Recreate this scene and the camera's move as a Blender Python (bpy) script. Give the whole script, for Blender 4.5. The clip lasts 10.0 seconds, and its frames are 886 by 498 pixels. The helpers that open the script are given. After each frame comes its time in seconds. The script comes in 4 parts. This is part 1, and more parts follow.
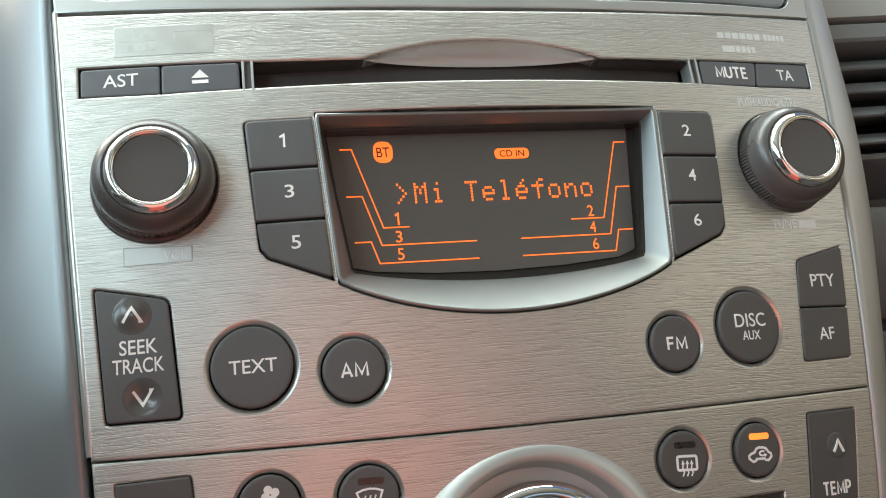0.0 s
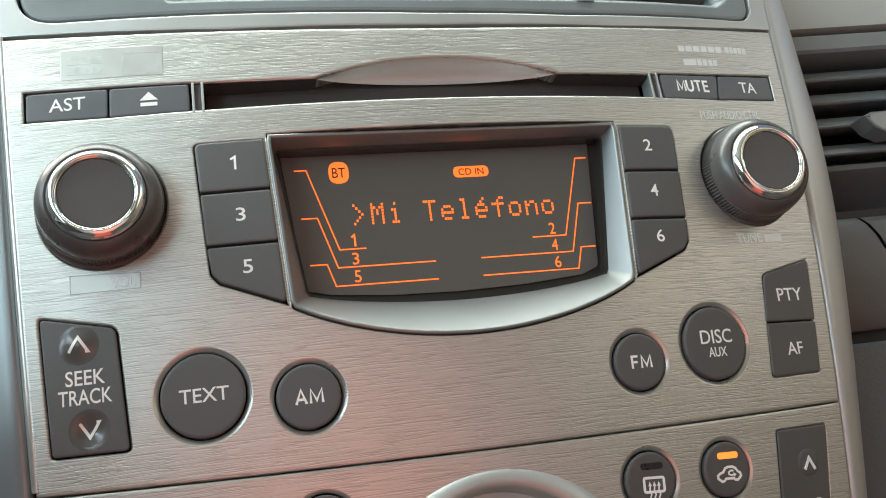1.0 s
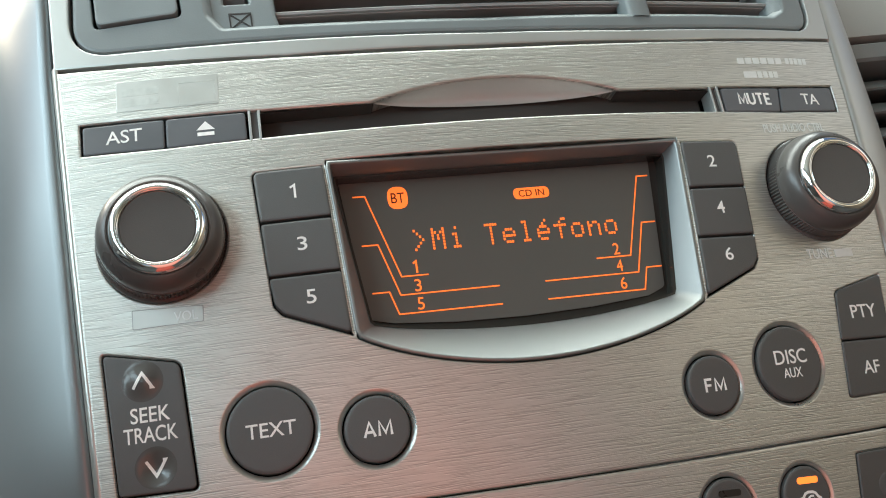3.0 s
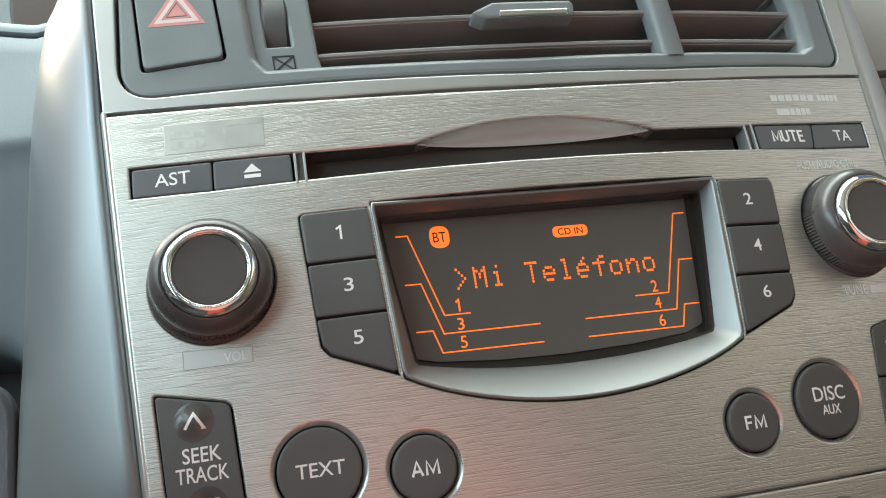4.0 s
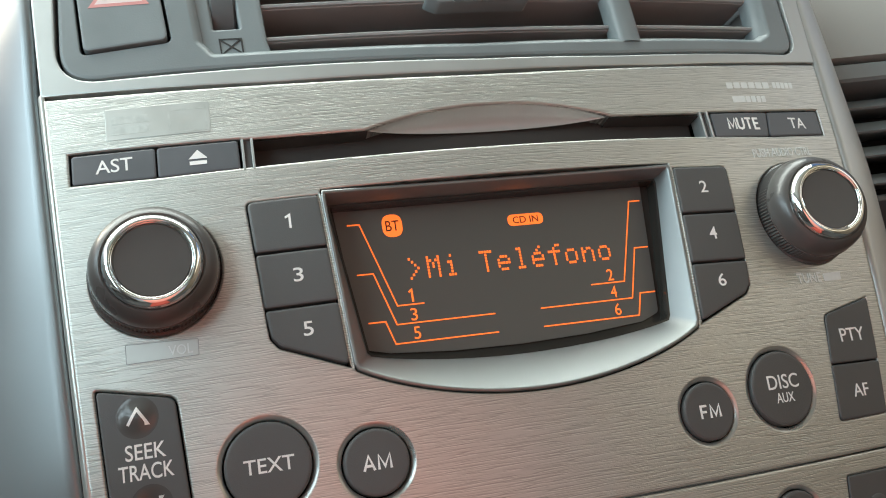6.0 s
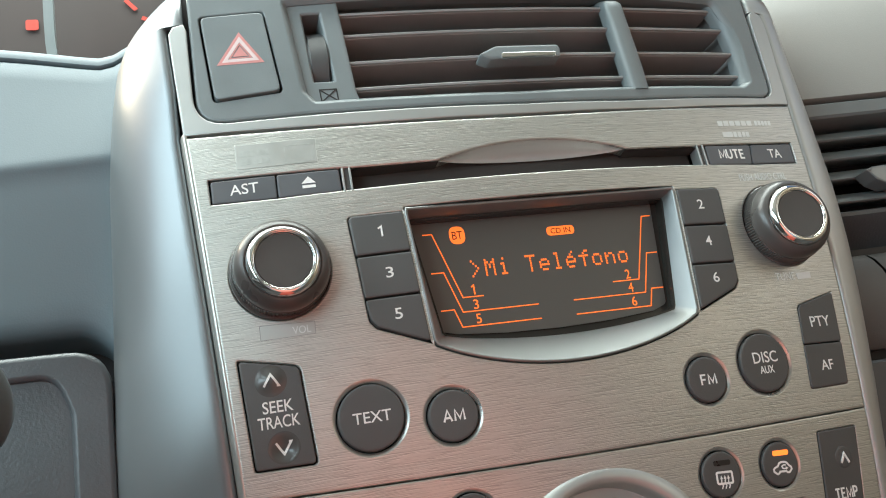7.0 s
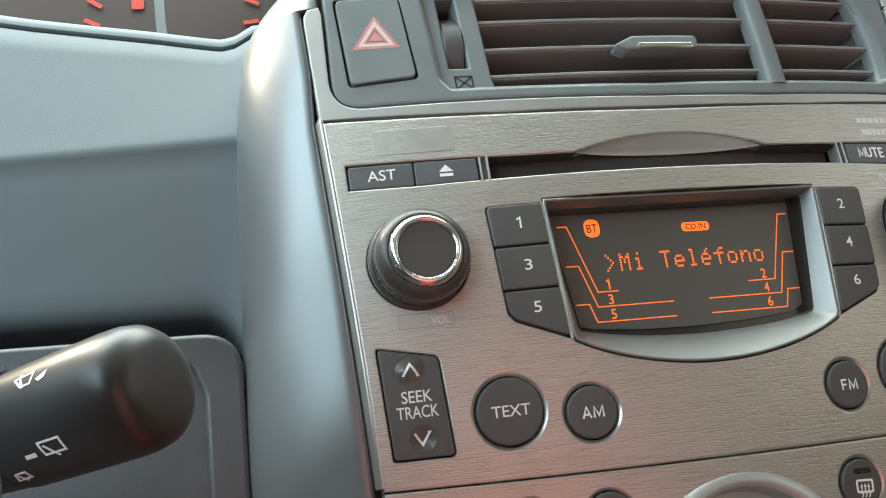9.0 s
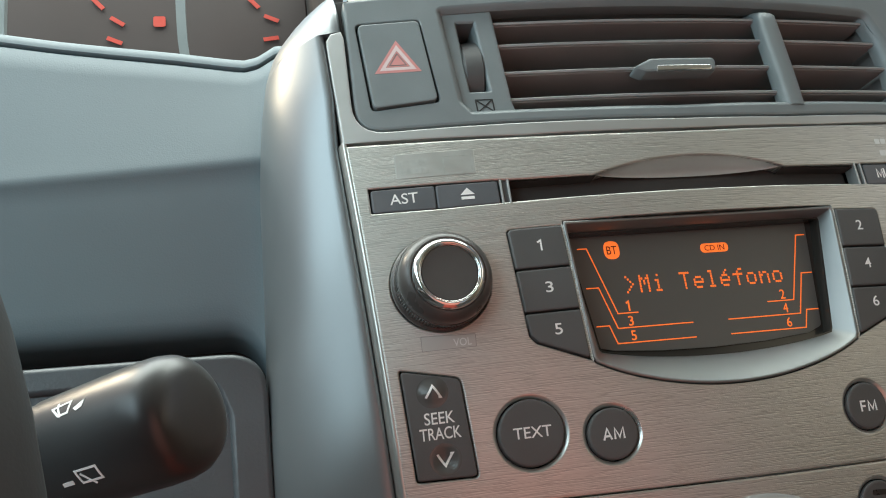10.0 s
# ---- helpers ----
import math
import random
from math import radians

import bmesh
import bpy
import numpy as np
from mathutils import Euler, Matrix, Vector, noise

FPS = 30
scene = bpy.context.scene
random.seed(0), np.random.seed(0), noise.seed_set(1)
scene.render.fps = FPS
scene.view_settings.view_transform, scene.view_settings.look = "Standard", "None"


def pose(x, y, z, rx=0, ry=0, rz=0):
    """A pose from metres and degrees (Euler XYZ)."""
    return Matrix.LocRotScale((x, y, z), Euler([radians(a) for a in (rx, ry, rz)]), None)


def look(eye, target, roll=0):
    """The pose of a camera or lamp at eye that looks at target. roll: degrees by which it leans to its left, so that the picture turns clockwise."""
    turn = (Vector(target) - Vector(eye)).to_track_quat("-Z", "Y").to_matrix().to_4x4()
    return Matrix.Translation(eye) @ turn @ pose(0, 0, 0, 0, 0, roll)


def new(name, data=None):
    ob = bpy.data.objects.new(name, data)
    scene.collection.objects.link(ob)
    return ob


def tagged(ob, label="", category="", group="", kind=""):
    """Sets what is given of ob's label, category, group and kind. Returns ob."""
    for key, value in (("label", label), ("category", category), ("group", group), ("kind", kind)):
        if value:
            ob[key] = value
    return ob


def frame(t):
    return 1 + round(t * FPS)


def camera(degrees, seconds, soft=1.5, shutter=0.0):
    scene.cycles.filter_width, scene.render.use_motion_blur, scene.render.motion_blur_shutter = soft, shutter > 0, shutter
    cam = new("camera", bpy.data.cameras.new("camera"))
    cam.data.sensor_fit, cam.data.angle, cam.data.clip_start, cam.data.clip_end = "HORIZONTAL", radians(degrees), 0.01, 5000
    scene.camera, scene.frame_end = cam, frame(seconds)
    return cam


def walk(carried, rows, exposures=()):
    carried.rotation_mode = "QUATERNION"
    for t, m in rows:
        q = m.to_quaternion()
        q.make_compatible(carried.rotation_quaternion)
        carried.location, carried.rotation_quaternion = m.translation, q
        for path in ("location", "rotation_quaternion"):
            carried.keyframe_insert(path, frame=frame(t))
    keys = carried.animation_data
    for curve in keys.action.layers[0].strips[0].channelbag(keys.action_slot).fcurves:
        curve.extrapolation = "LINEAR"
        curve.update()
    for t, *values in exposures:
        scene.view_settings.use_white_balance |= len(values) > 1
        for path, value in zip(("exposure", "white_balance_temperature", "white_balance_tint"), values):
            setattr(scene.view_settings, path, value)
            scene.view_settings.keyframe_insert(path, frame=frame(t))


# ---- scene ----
cam = camera(52.16, 10.0, 1.05)
# The console leans back; everything is laid out in the console's own frame (millimetres: right, back, up) and set into the car by CONSOLE.
CONSOLE = pose(0, 0, 0.86, -27, 0, 0)
PATH = [
    (0.0, -0.0766, -0.2388, -0.1144, 104.41, 6.21, -11.71),
    (0.1, -0.0750, -0.2403, -0.1136, 104.50, 6.17, -11.43),
    (0.3, -0.0755, -0.2398, -0.1143, 105.13, 6.59, -11.74),
    (0.5, -0.0769, -0.2375, -0.1137, 105.23, 6.79, -11.89),
    (0.7, -0.0749, -0.2363, -0.1149, 105.64, 7.00, -11.76),
    (0.9, -0.0681, -0.2319, -0.1148, 105.15, 7.26, -12.32),
    (1.0, -0.0665, -0.2356, -0.1136, 105.57, 7.45, -12.07),
    (1.2, -0.0708, -0.2347, -0.1166, 106.25, 7.70, -12.05),
    (1.4, -0.0734, -0.2351, -0.1192, 105.35, 7.55, -12.10),
    (1.5, -0.0768, -0.2344, -0.1207, 105.91, 7.71, -12.11),
    (1.6, -0.0796, -0.2327, -0.1191, 105.58, 7.63, -11.68),
    (1.7, -0.0796, -0.2286, -0.1171, 105.57, 7.64, -11.58),
    (1.8, -0.0794, -0.2255, -0.1124, 105.45, 7.67, -11.54),
    (2.0, -0.0772, -0.2243, -0.1080, 105.60, 7.88, -11.32),
    (2.2, -0.0742, -0.2240, -0.1063, 105.87, 7.95, -10.90),
    (3.3, -0.0766, -0.2301, -0.1074, 106.83, 8.45, -10.24),
    (3.5, -0.0748, -0.2287, -0.1020, 106.60, 8.41, -10.17),
    (3.7, -0.0783, -0.2311, -0.0962, 106.77, 8.50, -10.08),
    (3.9, -0.0834, -0.2331, -0.0956, 107.25, 8.40, -9.74),
    (4.0, -0.0864, -0.2330, -0.1002, 107.61, 8.43, -9.89),
    (4.1, -0.0865, -0.2332, -0.1023, 107.74, 8.40, -9.77),
    (4.3, -0.0853, -0.2332, -0.1029, 107.25, 8.25, -9.85),
    (4.5, -0.0842, -0.2321, -0.1013, 107.35, 8.17, -9.91),
    (4.6, -0.0833, -0.2322, -0.1021, 107.71, 8.24, -10.06),
    (4.8, -0.0807, -0.2369, -0.1022, 107.23, 8.12, -9.76),
    (5.0, -0.0775, -0.2380, -0.1046, 107.22, 8.26, -10.03),
    (5.2, -0.0786, -0.2375, -0.1047, 107.66, 8.45, -10.19),
    (5.3, -0.0788, -0.2370, -0.1024, 107.26, 8.43, -10.10),
    (5.5, -0.0809, -0.2374, -0.1013, 107.11, 8.58, -10.67),
    (5.7, -0.0792, -0.2379, -0.0961, 106.56, 8.77, -10.98),
    (5.8, -0.0796, -0.2332, -0.0988, 106.75, 9.07, -11.60),
    (6.0, -0.0832, -0.2285, -0.0984, 106.42, 9.28, -12.29),
    (6.2, -0.0931, -0.2448, -0.0990, 106.83, 9.55, -12.60),
    (7.3, -0.1254, -0.2891, -0.1238, 108.01, 9.61, -12.63),
    (7.5, -0.1164, -0.2859, -0.1248, 107.37, 9.46, -12.43),
    (7.6, -0.1159, -0.2827, -0.1265, 107.56, 9.59, -12.75),
    (7.8, -0.1239, -0.2763, -0.1253, 107.43, 9.33, -12.65),
    (7.9, -0.1285, -0.2739, -0.1272, 107.77, 9.23, -12.68),
    (8.0, -0.1350, -0.2716, -0.1251, 107.15, 8.79, -12.39),
    (8.2, -0.1498, -0.2739, -0.1204, 106.97, 8.26, -12.25),
    (8.3, -0.1547, -0.2750, -0.1162, 106.60, 8.08, -12.34),
    (8.5, -0.1615, -0.2766, -0.1142, 107.02, 7.70, -11.60),
    (8.7, -0.1605, -0.2777, -0.1103, 106.65, 7.21, -11.02),
    (8.9, -0.1538, -0.2762, -0.1123, 107.16, 7.21, -10.76),
    (9.0, -0.1543, -0.2766, -0.1133, 107.30, 7.22, -10.78),
    (9.2, -0.1604, -0.2757, -0.1107, 107.49, 7.21, -10.64),
    (9.3, -0.1638, -0.2755, -0.1082, 107.43, 7.11, -10.85),
    (9.5, -0.1599, -0.2788, -0.1042, 107.61, 6.92, -10.14),
    (9.7, -0.1581, -0.2800, -0.1051, 107.94, 7.05, -10.07),
    (9.9, -0.1599, -0.2792, -0.1069, 108.09, 7.06, -9.89),
    (10.0, -0.1580, -0.2819, -0.1080, 107.62, 6.98, -10.04),
]
walk(cam, [(t, CONSOLE @ pose(x, y, z, rx, ry, rz)) for t, x, y, z, rx, ry, rz in PATH], exposures=[(0.0, 0.54), (2.0, 0.50), (4.5, 0.36), (6.0, 0.40), (7.5, 0.49), (8.5, 0.43), (9.0, 0.30), (10.0, 0.0)])


# ---- light ----
world = bpy.data.worlds.new("sky")
scene.world = world
world.use_nodes = True
wn = world.node_tree.nodes
sky = wn.new("ShaderNodeTexSky")
sky.sky_type, sky.sun_disc = "NISHITA", False
sky.sun_elevation, sky.sun_rotation = radians(38), radians(-60)
wn["Background"].inputs["Strength"].default_value = 0.12
world.node_tree.links.new(sky.outputs["Color"], wn["Background"].inputs["Color"])


def area_lamp(name, eye, target, sx, sy, watts, colour):
    lamp = bpy.data.lights.new(name, "AREA")
    lamp.shape, lamp.size, lamp.size_y, lamp.energy, lamp.color = "RECTANGLE", sx, sy, watts, colour
    ob = new(name, lamp)
    ob.matrix_world = look(eye, target)
    return ob


area_lamp("windscreen_daylight", (-0.15, 0.30, 1.36), (-0.1, -0.35, 0.75), 1.1, 0.42, 13.5, (0.91, 1.0, 0.93))
area_lamp("driver_window_daylight", (-0.74, -0.34, 1.24), (0.0, -0.05, 0.86), 0.85, 0.32, 5.0, (0.70, 0.93, 1.0))
area_lamp("passenger_window_daylight", (0.72, -0.40, 1.28), (-0.1, -0.1, 0.85), 0.85, 0.28, 0.7, (1.0, 0.90, 0.66))
# Added warm lamp, no window of its own: puts the cream highlight on the driver trim.
area_lamp("trim_highlight_lamp", (-0.76, 0.70, 1.26), (-0.15, 0.0, 0.92), 0.14, 0.18, 4.0, (1.0, 0.82, 0.58))

# ---- materials ----


def material(name, colour, rough=0.5, metal=0.0, vary=0.08, scale=(40, 40, 40), bump=0.0, bump_scale=(900, 900, 900), rough_vary=0.06,
             emit=0.0, coat=0.0, spec=0.5, fine=0.0):
    """A surface with broad stains and a fine grain; scales are in cycles a metre along the thing's own axes."""
    m = bpy.data.materials.new(name)
    m.use_nodes = True
    nt = m.node_tree
    n, link = nt.nodes, nt.links.new
    b = n["Principled BSDF"]
    coords = n.new("ShaderNodeTexCoord")

    def noise_at(s, detail):
        mp = n.new("ShaderNodeMapping")
        mp.inputs["Scale"].default_value = s
        link(coords.outputs["Object"], mp.inputs["Vector"])
        t = n.new("ShaderNodeTexNoise")
        t.inputs["Scale"].default_value = 1.0
        t.inputs["Detail"].default_value = detail
        link(mp.outputs["Vector"], t.inputs["Vector"])
        return t.outputs["Fac"]

    broad, grain = noise_at(scale, 4), noise_at(bump_scale, 2)

    def ramp(fac, low, high):
        r = n.new("ShaderNodeMapRange")
        r.inputs["From Min"].default_value, r.inputs["From Max"].default_value = 0.3, 0.7
        r.inputs["To Min"].default_value, r.inputs["To Max"].default_value = low, high
        link(fac, r.inputs["Value"])
        return r.outputs["Result"]

    mix = n.new("ShaderNodeMix")
    mix.data_type = "RGBA"
    mix.inputs["A"].default_value = (*[c * (1 - vary) for c in colour], 1)
    mix.inputs["B"].default_value = (*[min(1, c * (1 + vary)) for c in colour], 1)
    both = n.new("ShaderNodeMath")
    both.operation = "ADD"
    link(ramp(broad, 0, 1 - fine), both.inputs[0])
    link(ramp(grain, 0, fine), both.inputs[1])
    link(both.outputs[0], mix.inputs["Factor"])
    link(mix.outputs["Result"], b.inputs["Base Color"])
    link(ramp(broad, rough - rough_vary, rough + rough_vary), b.inputs["Roughness"])
    b.inputs["Metallic"].default_value = metal
    b.inputs["Specular IOR Level"].default_value = spec
    b.inputs["Coat Weight"].default_value = coat
    b.inputs["Coat Roughness"].default_value = 0.15
    if emit:
        b.inputs["Emission Color"].default_value = (*colour, 1)
        b.inputs["Emission Strength"].default_value = emit
    if bump:
        bp = n.new("ShaderNodeBump")
        bp.inputs["Strength"].default_value, bp.inputs["Distance"].default_value = bump, 0.0003
        link(grain, bp.inputs["Height"])
        link(bp.outputs["Normal"], b.inputs["Normal"])
    return m


BRUSHED = material("brushed_silver", (0.61, 0.605, 0.565), 0.42, 0.85, 0.06, (9, 9, 14), 0.08, (130, 130, 3300), 0.03, fine=0.6)


def brush(m, lines, depth):
    """Adds fine wavy brush lines along x to a material, in layers of (scale in cycles a metre, shift along z, width of
    a line, its tint, its height). The tints paint the relief's shade and glints.
    """
    nt = m.node_tree
    n, link = nt.nodes, nt.links.new
    b = n["Principled BSDF"]
    coords = n.new("ShaderNodeTexCoord")

    def sum_of(kind, first, *rest):
        node = n.new("ShaderNodeMath")
        node.operation = kind
        link(first, node.inputs[0])
        for k, v in enumerate(rest):
            if isinstance(v, float):
                node.inputs[k + 1].default_value = v
            else:
                link(v, node.inputs[k + 1])
        return node.outputs[0]

    height = None
    for scale, shift, width, tint, rise in lines:
        mp, tex, band, mix = n.new("ShaderNodeMapping"), n.new("ShaderNodeTexNoise"), n.new("ShaderNodeMapRange"), n.new("ShaderNodeMix")
        mp.inputs["Scale"].default_value = scale
        mp.inputs["Location"].default_value = (0, 0, shift)
        tex.inputs["Scale"].default_value, tex.inputs["Detail"].default_value = 1.0, 1.0
        link(coords.outputs["Object"], mp.inputs["Vector"])
        link(mp.outputs["Vector"], tex.inputs["Vector"])
        ridge = sum_of("ABSOLUTE", sum_of("SUBTRACT", tex.outputs["Fac"], 0.5))
        band.interpolation_type = "SMOOTHSTEP"
        band.inputs["From Min"].default_value, band.inputs["From Max"].default_value = 0.0, width
        band.inputs["To Min"].default_value, band.inputs["To Max"].default_value = 1.0, 0.0
        link(ridge, band.inputs["Value"])
        mix.data_type, mix.blend_type = "RGBA", "MULTIPLY"
        mix.inputs["B"].default_value = (tint, tint, tint, 1)
        link(band.outputs["Result"], mix.inputs["Factor"])
        link(b.inputs["Base Color"].links[0].from_socket, mix.inputs["A"])
        link(mix.outputs["Result"], b.inputs["Base Color"])
        height = sum_of("MULTIPLY_ADD", band.outputs["Result"], rise, height if height else 0.0)
    bump = n.new("ShaderNodeBump")
    bump.inputs["Strength"].default_value, bump.inputs["Distance"].default_value = depth, 0.0001
    link(b.inputs["Normal"].links[0].from_socket, bump.inputs["Normal"])
    link(height, bump.inputs["Height"])
    link(bump.outputs["Normal"], b.inputs["Normal"])


# Dark lines and their shifted pale copies paint shaded and lit flanks of the grooves.
brush(BRUSHED, [((42, 30, 1500), 0.0, 0.055, 0.68, -1.0), ((42, 30, 1500), 0.30, 0.045, 1.28, 0.4), ((70, 40, 2300), 7.3, 0.05, 0.86, -0.4)], 0.28)
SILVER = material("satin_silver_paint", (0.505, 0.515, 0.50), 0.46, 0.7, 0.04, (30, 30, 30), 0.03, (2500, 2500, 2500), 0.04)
# The satin silver with its colour darkened, to hold down light on the driver trim.
TRIM = material("darkened_trim_silver", (0.235, 0.25, 0.255), 0.37, 0.6, 0.05, (14, 14, 8), 0.03, (2500, 2500, 2500), 0.05)
BUTTON = material("charcoal_button_plastic", (0.067, 0.067, 0.065), 0.60, 0.0, 0.10, (60, 60, 60), 0.20, (4600, 4600, 4600), 0.06, spec=1.0)
GLOSSY = material("dark_satin_button", (0.110, 0.116, 0.124), 0.45, 0.0, 0.10, (60, 60, 60), 0.05, (3200, 3200, 3200), 0.05)
DOME = material("smooth_charcoal_plastic", (0.100, 0.097, 0.092), 0.22, 0.0, 0.06, (60, 60, 60), 0.03, (3200, 3200, 3200), 0.04)
CAP = material("matt_charcoal_cap", (0.085, 0.080, 0.075), 0.55, 0.0, 0.10, (60, 60, 60), 0.12, (3200, 3200, 3200), 0.05)
DISH = material("satin_silver_dish", (0.56, 0.555, 0.52), 0.30, 0.8, 0.05, (60, 60, 60), 0.10, (130, 130, 3300), 0.04)
BEZEL = material("pale_silver_bezel", (0.305, 0.315, 0.31), 0.46, 0.92, 0.04, (30, 30, 30), 0.03, (2500, 2500, 2500), 0.04)
BLACK = material("black_cavity_plastic", (0.018, 0.016, 0.015), 0.55, 0.0, 0.15, (50, 50, 50), 0.08, (1500, 1500, 1500))
RUBBER = material("soft_black_knob", (0.078, 0.072, 0.067), 0.32, 0.0, 0.10, (70, 70, 70), 0.06, (3000, 3000, 3000), 0.06)
CHROME = material("bright_chrome", (0.86, 0.85, 0.83), 0.07, 1.0, 0.03, (60, 60, 60), 0.0, rough_vary=0.03)
PRINT = material("white_print", (0.93, 0.92, 0.89), 0.45, 0.0, 0.06, (300, 300, 300))
FAINT = material("worn_pale_print", (0.75, 0.77, 0.75), 0.5, 0.3, 0.06, (400, 400, 400))
FADED = material("faded_print", (0.555, 0.56, 0.53), 0.48, 0.83, 0.10, (500, 500, 500))
GRIME = material("grey_label_grime", (0.34, 0.34, 0.32), 0.5, 0.6, 0.2, (300, 300, 300))
STICKER = material("worn_clear_label", (0.55, 0.55, 0.52), 0.46, 0.85, 0.03, (120, 120, 120))
VENT = material("blue_grey_vent_plastic", (0.200, 0.226, 0.228), 0.42, 0.0, 0.08, (40, 40, 40), 0.12, (2200, 2200, 2200), 0.06)
SLAT = material("dark_vent_slat", (0.315, 0.297, 0.287), 0.45, 0.0, 0.08, (50, 50, 50), 0.08, (2200, 2200, 2200))
DASH = material("soft_grey_dashboard", (0.168, 0.208, 0.226), 0.60, 0.0, 0.06, (9, 9, 9), 0.22, (1500, 1500, 1500), 0.05)
PAD = material("pale_grey_dash_pad", (0.235, 0.228, 0.212), 0.55, 0.0, 0.05, (9, 9, 9), 0.2, (1500, 1500, 1500), 0.05)
COVER = material("grained_grey_plastic", (0.078, 0.086, 0.092), 0.44, 0.0, 0.14, (25, 25, 25), 0.5, (900, 900, 900), 0.06, spec=0.7)
STALK = material("semi_gloss_black_plastic", (0.036, 0.036, 0.036), 0.33, 0.0, 0.10, (50, 50, 50), 0.03, (2500, 2500, 2500), 0.04)
# Brown lifted from near black: the cover glass's reflected haze is in this colour.
DIAL = material("dial_plastic_with_haze", (0.060, 0.046, 0.043), 0.7, 0.0, 0.10, (30, 30, 30), 0.05, (1500, 1500, 1500), spec=0.3)
LOWER = material("dark_grey_dash_plastic", (0.105, 0.103, 0.099), 0.5, 0.0, 0.08, (9, 9, 9), 0.3, (1500, 1500, 1500), 0.05)
EDGE = material("pale_grey_slat_edge", (0.33, 0.33, 0.325), 0.38, 0.0, 0.06, (50, 50, 50), 0.05, (2200, 2200, 2200))
RIM = material("dark_leather_grain", (0.034, 0.036, 0.038), 0.5, 0.0, 0.08, (30, 30, 30), 0.15, (1200, 1200, 1200))
SLOT = material("dark_brown_slot_plastic", (0.045, 0.038, 0.034), 0.7, 0.0, 0.08, (50, 50, 50), 0.05, (1500, 1500, 1500))
GLASS = material("smoked_display_glass", (0.040, 0.036, 0.031), 0.16, 0.0, 0.06, (40, 40, 40), 0.0, rough_vary=0.01)
LCD = material("dark_lcd_field", (0.103, 0.100, 0.089), 0.40, 0.0, 0.02, (40, 40, 40), 0.0, rough_vary=0.01, spec=0.9)
ORANGE = material("orange_display_light", (1.0, 0.19, 0.03), 0.5, 0.0, 0.02, (300, 300, 300), emit=0.70)
AMBER = material("amber_button_light", (1.0, 0.21, 0.03), 0.5, 0.0, 0.02, (300, 300, 300), emit=1.1)
INK = material("dark_red_ink", (0.10, 0.012, 0.005), 0.5, 0.0, 0.05, (300, 300, 300))
GAUGE = material("red_gauge_light", (0.50, 0.045, 0.025), 0.5, 0.0, 0.02, (300, 300, 300), emit=0.10)
RED = material("hazard_red", (0.66, 0.28, 0.26), 0.45, 0.0, 0.05, (300, 300, 300))
PINK = material("hazard_pale_pink", (0.76, 0.60, 0.58), 0.45, 0.0, 0.05, (300, 300, 300))
LENS = material("dark_indicator_lens", (0.025, 0.020, 0.018), 0.3, 0.0, 0.05, (300, 300, 300))
CABIN = material("grey_cabin_lining", (0.43, 0.43, 0.40), 0.8, 0.0, 0.08, (6, 6, 6), 0.2, (500, 500, 500))
CABIN_DARK = material("dark_cabin_lining", (0.10, 0.10, 0.10), 0.8, 0.0, 0.08, (6, 6, 6), 0.2, (500, 500, 500))
CABIN_WARM = material("brown_cabin_lining", (0.22, 0.165, 0.115), 0.8, 0.0, 0.08, (6, 6, 6), 0.2, (500, 500, 500))
RED_DARK = material("deep_red_cloth", (0.46, 0.075, 0.05), 0.85, 0.0, 0.10, (10, 10, 10), 0.3, (700, 700, 700))
RED_CLOTH = material("red_cloth", (0.68, 0.25, 0.20), 0.85, 0.0, 0.10, (10, 10, 10), 0.3, (700, 700, 700))

# ---- shapes ----


def S(x, z):
    """How far the doubly curved console face lies back at (x, z), in millimetres."""
    q = 0.8e-3 * (z + 30) ** 2 if z < 10 else 1.28 + 0.064 * (z - 10)
    return 0.84e-3 * x * x + q


ORIGIN = {}


def thing(name, centre, label, category, group="", kind=""):
    """A top-level thing: an Empty at centre (console millimetres), to which parts are added."""
    ob = new(name)
    ob.empty_display_size = 0.01
    c = Vector(centre) / 1000
    ob.matrix_world = CONSOLE @ Matrix.Translation(c)
    ORIGIN[ob] = Vector(centre)
    return tagged(ob, label, category, group, kind)


def part(name, bm, mat, parent, label="", sharp=32, warp=False, sink=0.0):
    """Links a bmesh (console millimetres) as one mesh under a thing or a part. warp: its y is the height over the console's curved face; sink: how much deeper it sits."""
    if warp:
        for v in bm.verts:
            v.co.y = S(v.co.x, v.co.z) - v.co.y + sink
    o = ORIGIN[parent]
    for v in bm.verts:
        v.co = (v.co - o) / 1000
    bmesh.ops.recalc_face_normals(bm, faces=bm.faces)
    me = bpy.data.meshes.new(name)
    bm.to_mesh(me)
    bm.free()
    me.polygons.foreach_set("use_smooth", [True] * len(me.polygons))
    me.set_sharp_from_angle(angle=radians(sharp))
    me.materials.append(mat)
    ob = new(name, me)
    ob.parent = parent
    ORIGIN[ob] = o
    return tagged(ob, label) if label else ob


def area(loop):
    return sum(a[0] * b[1] - b[0] * a[1] for a, b in zip(loop, loop[1:] + loop[:1])) / 2


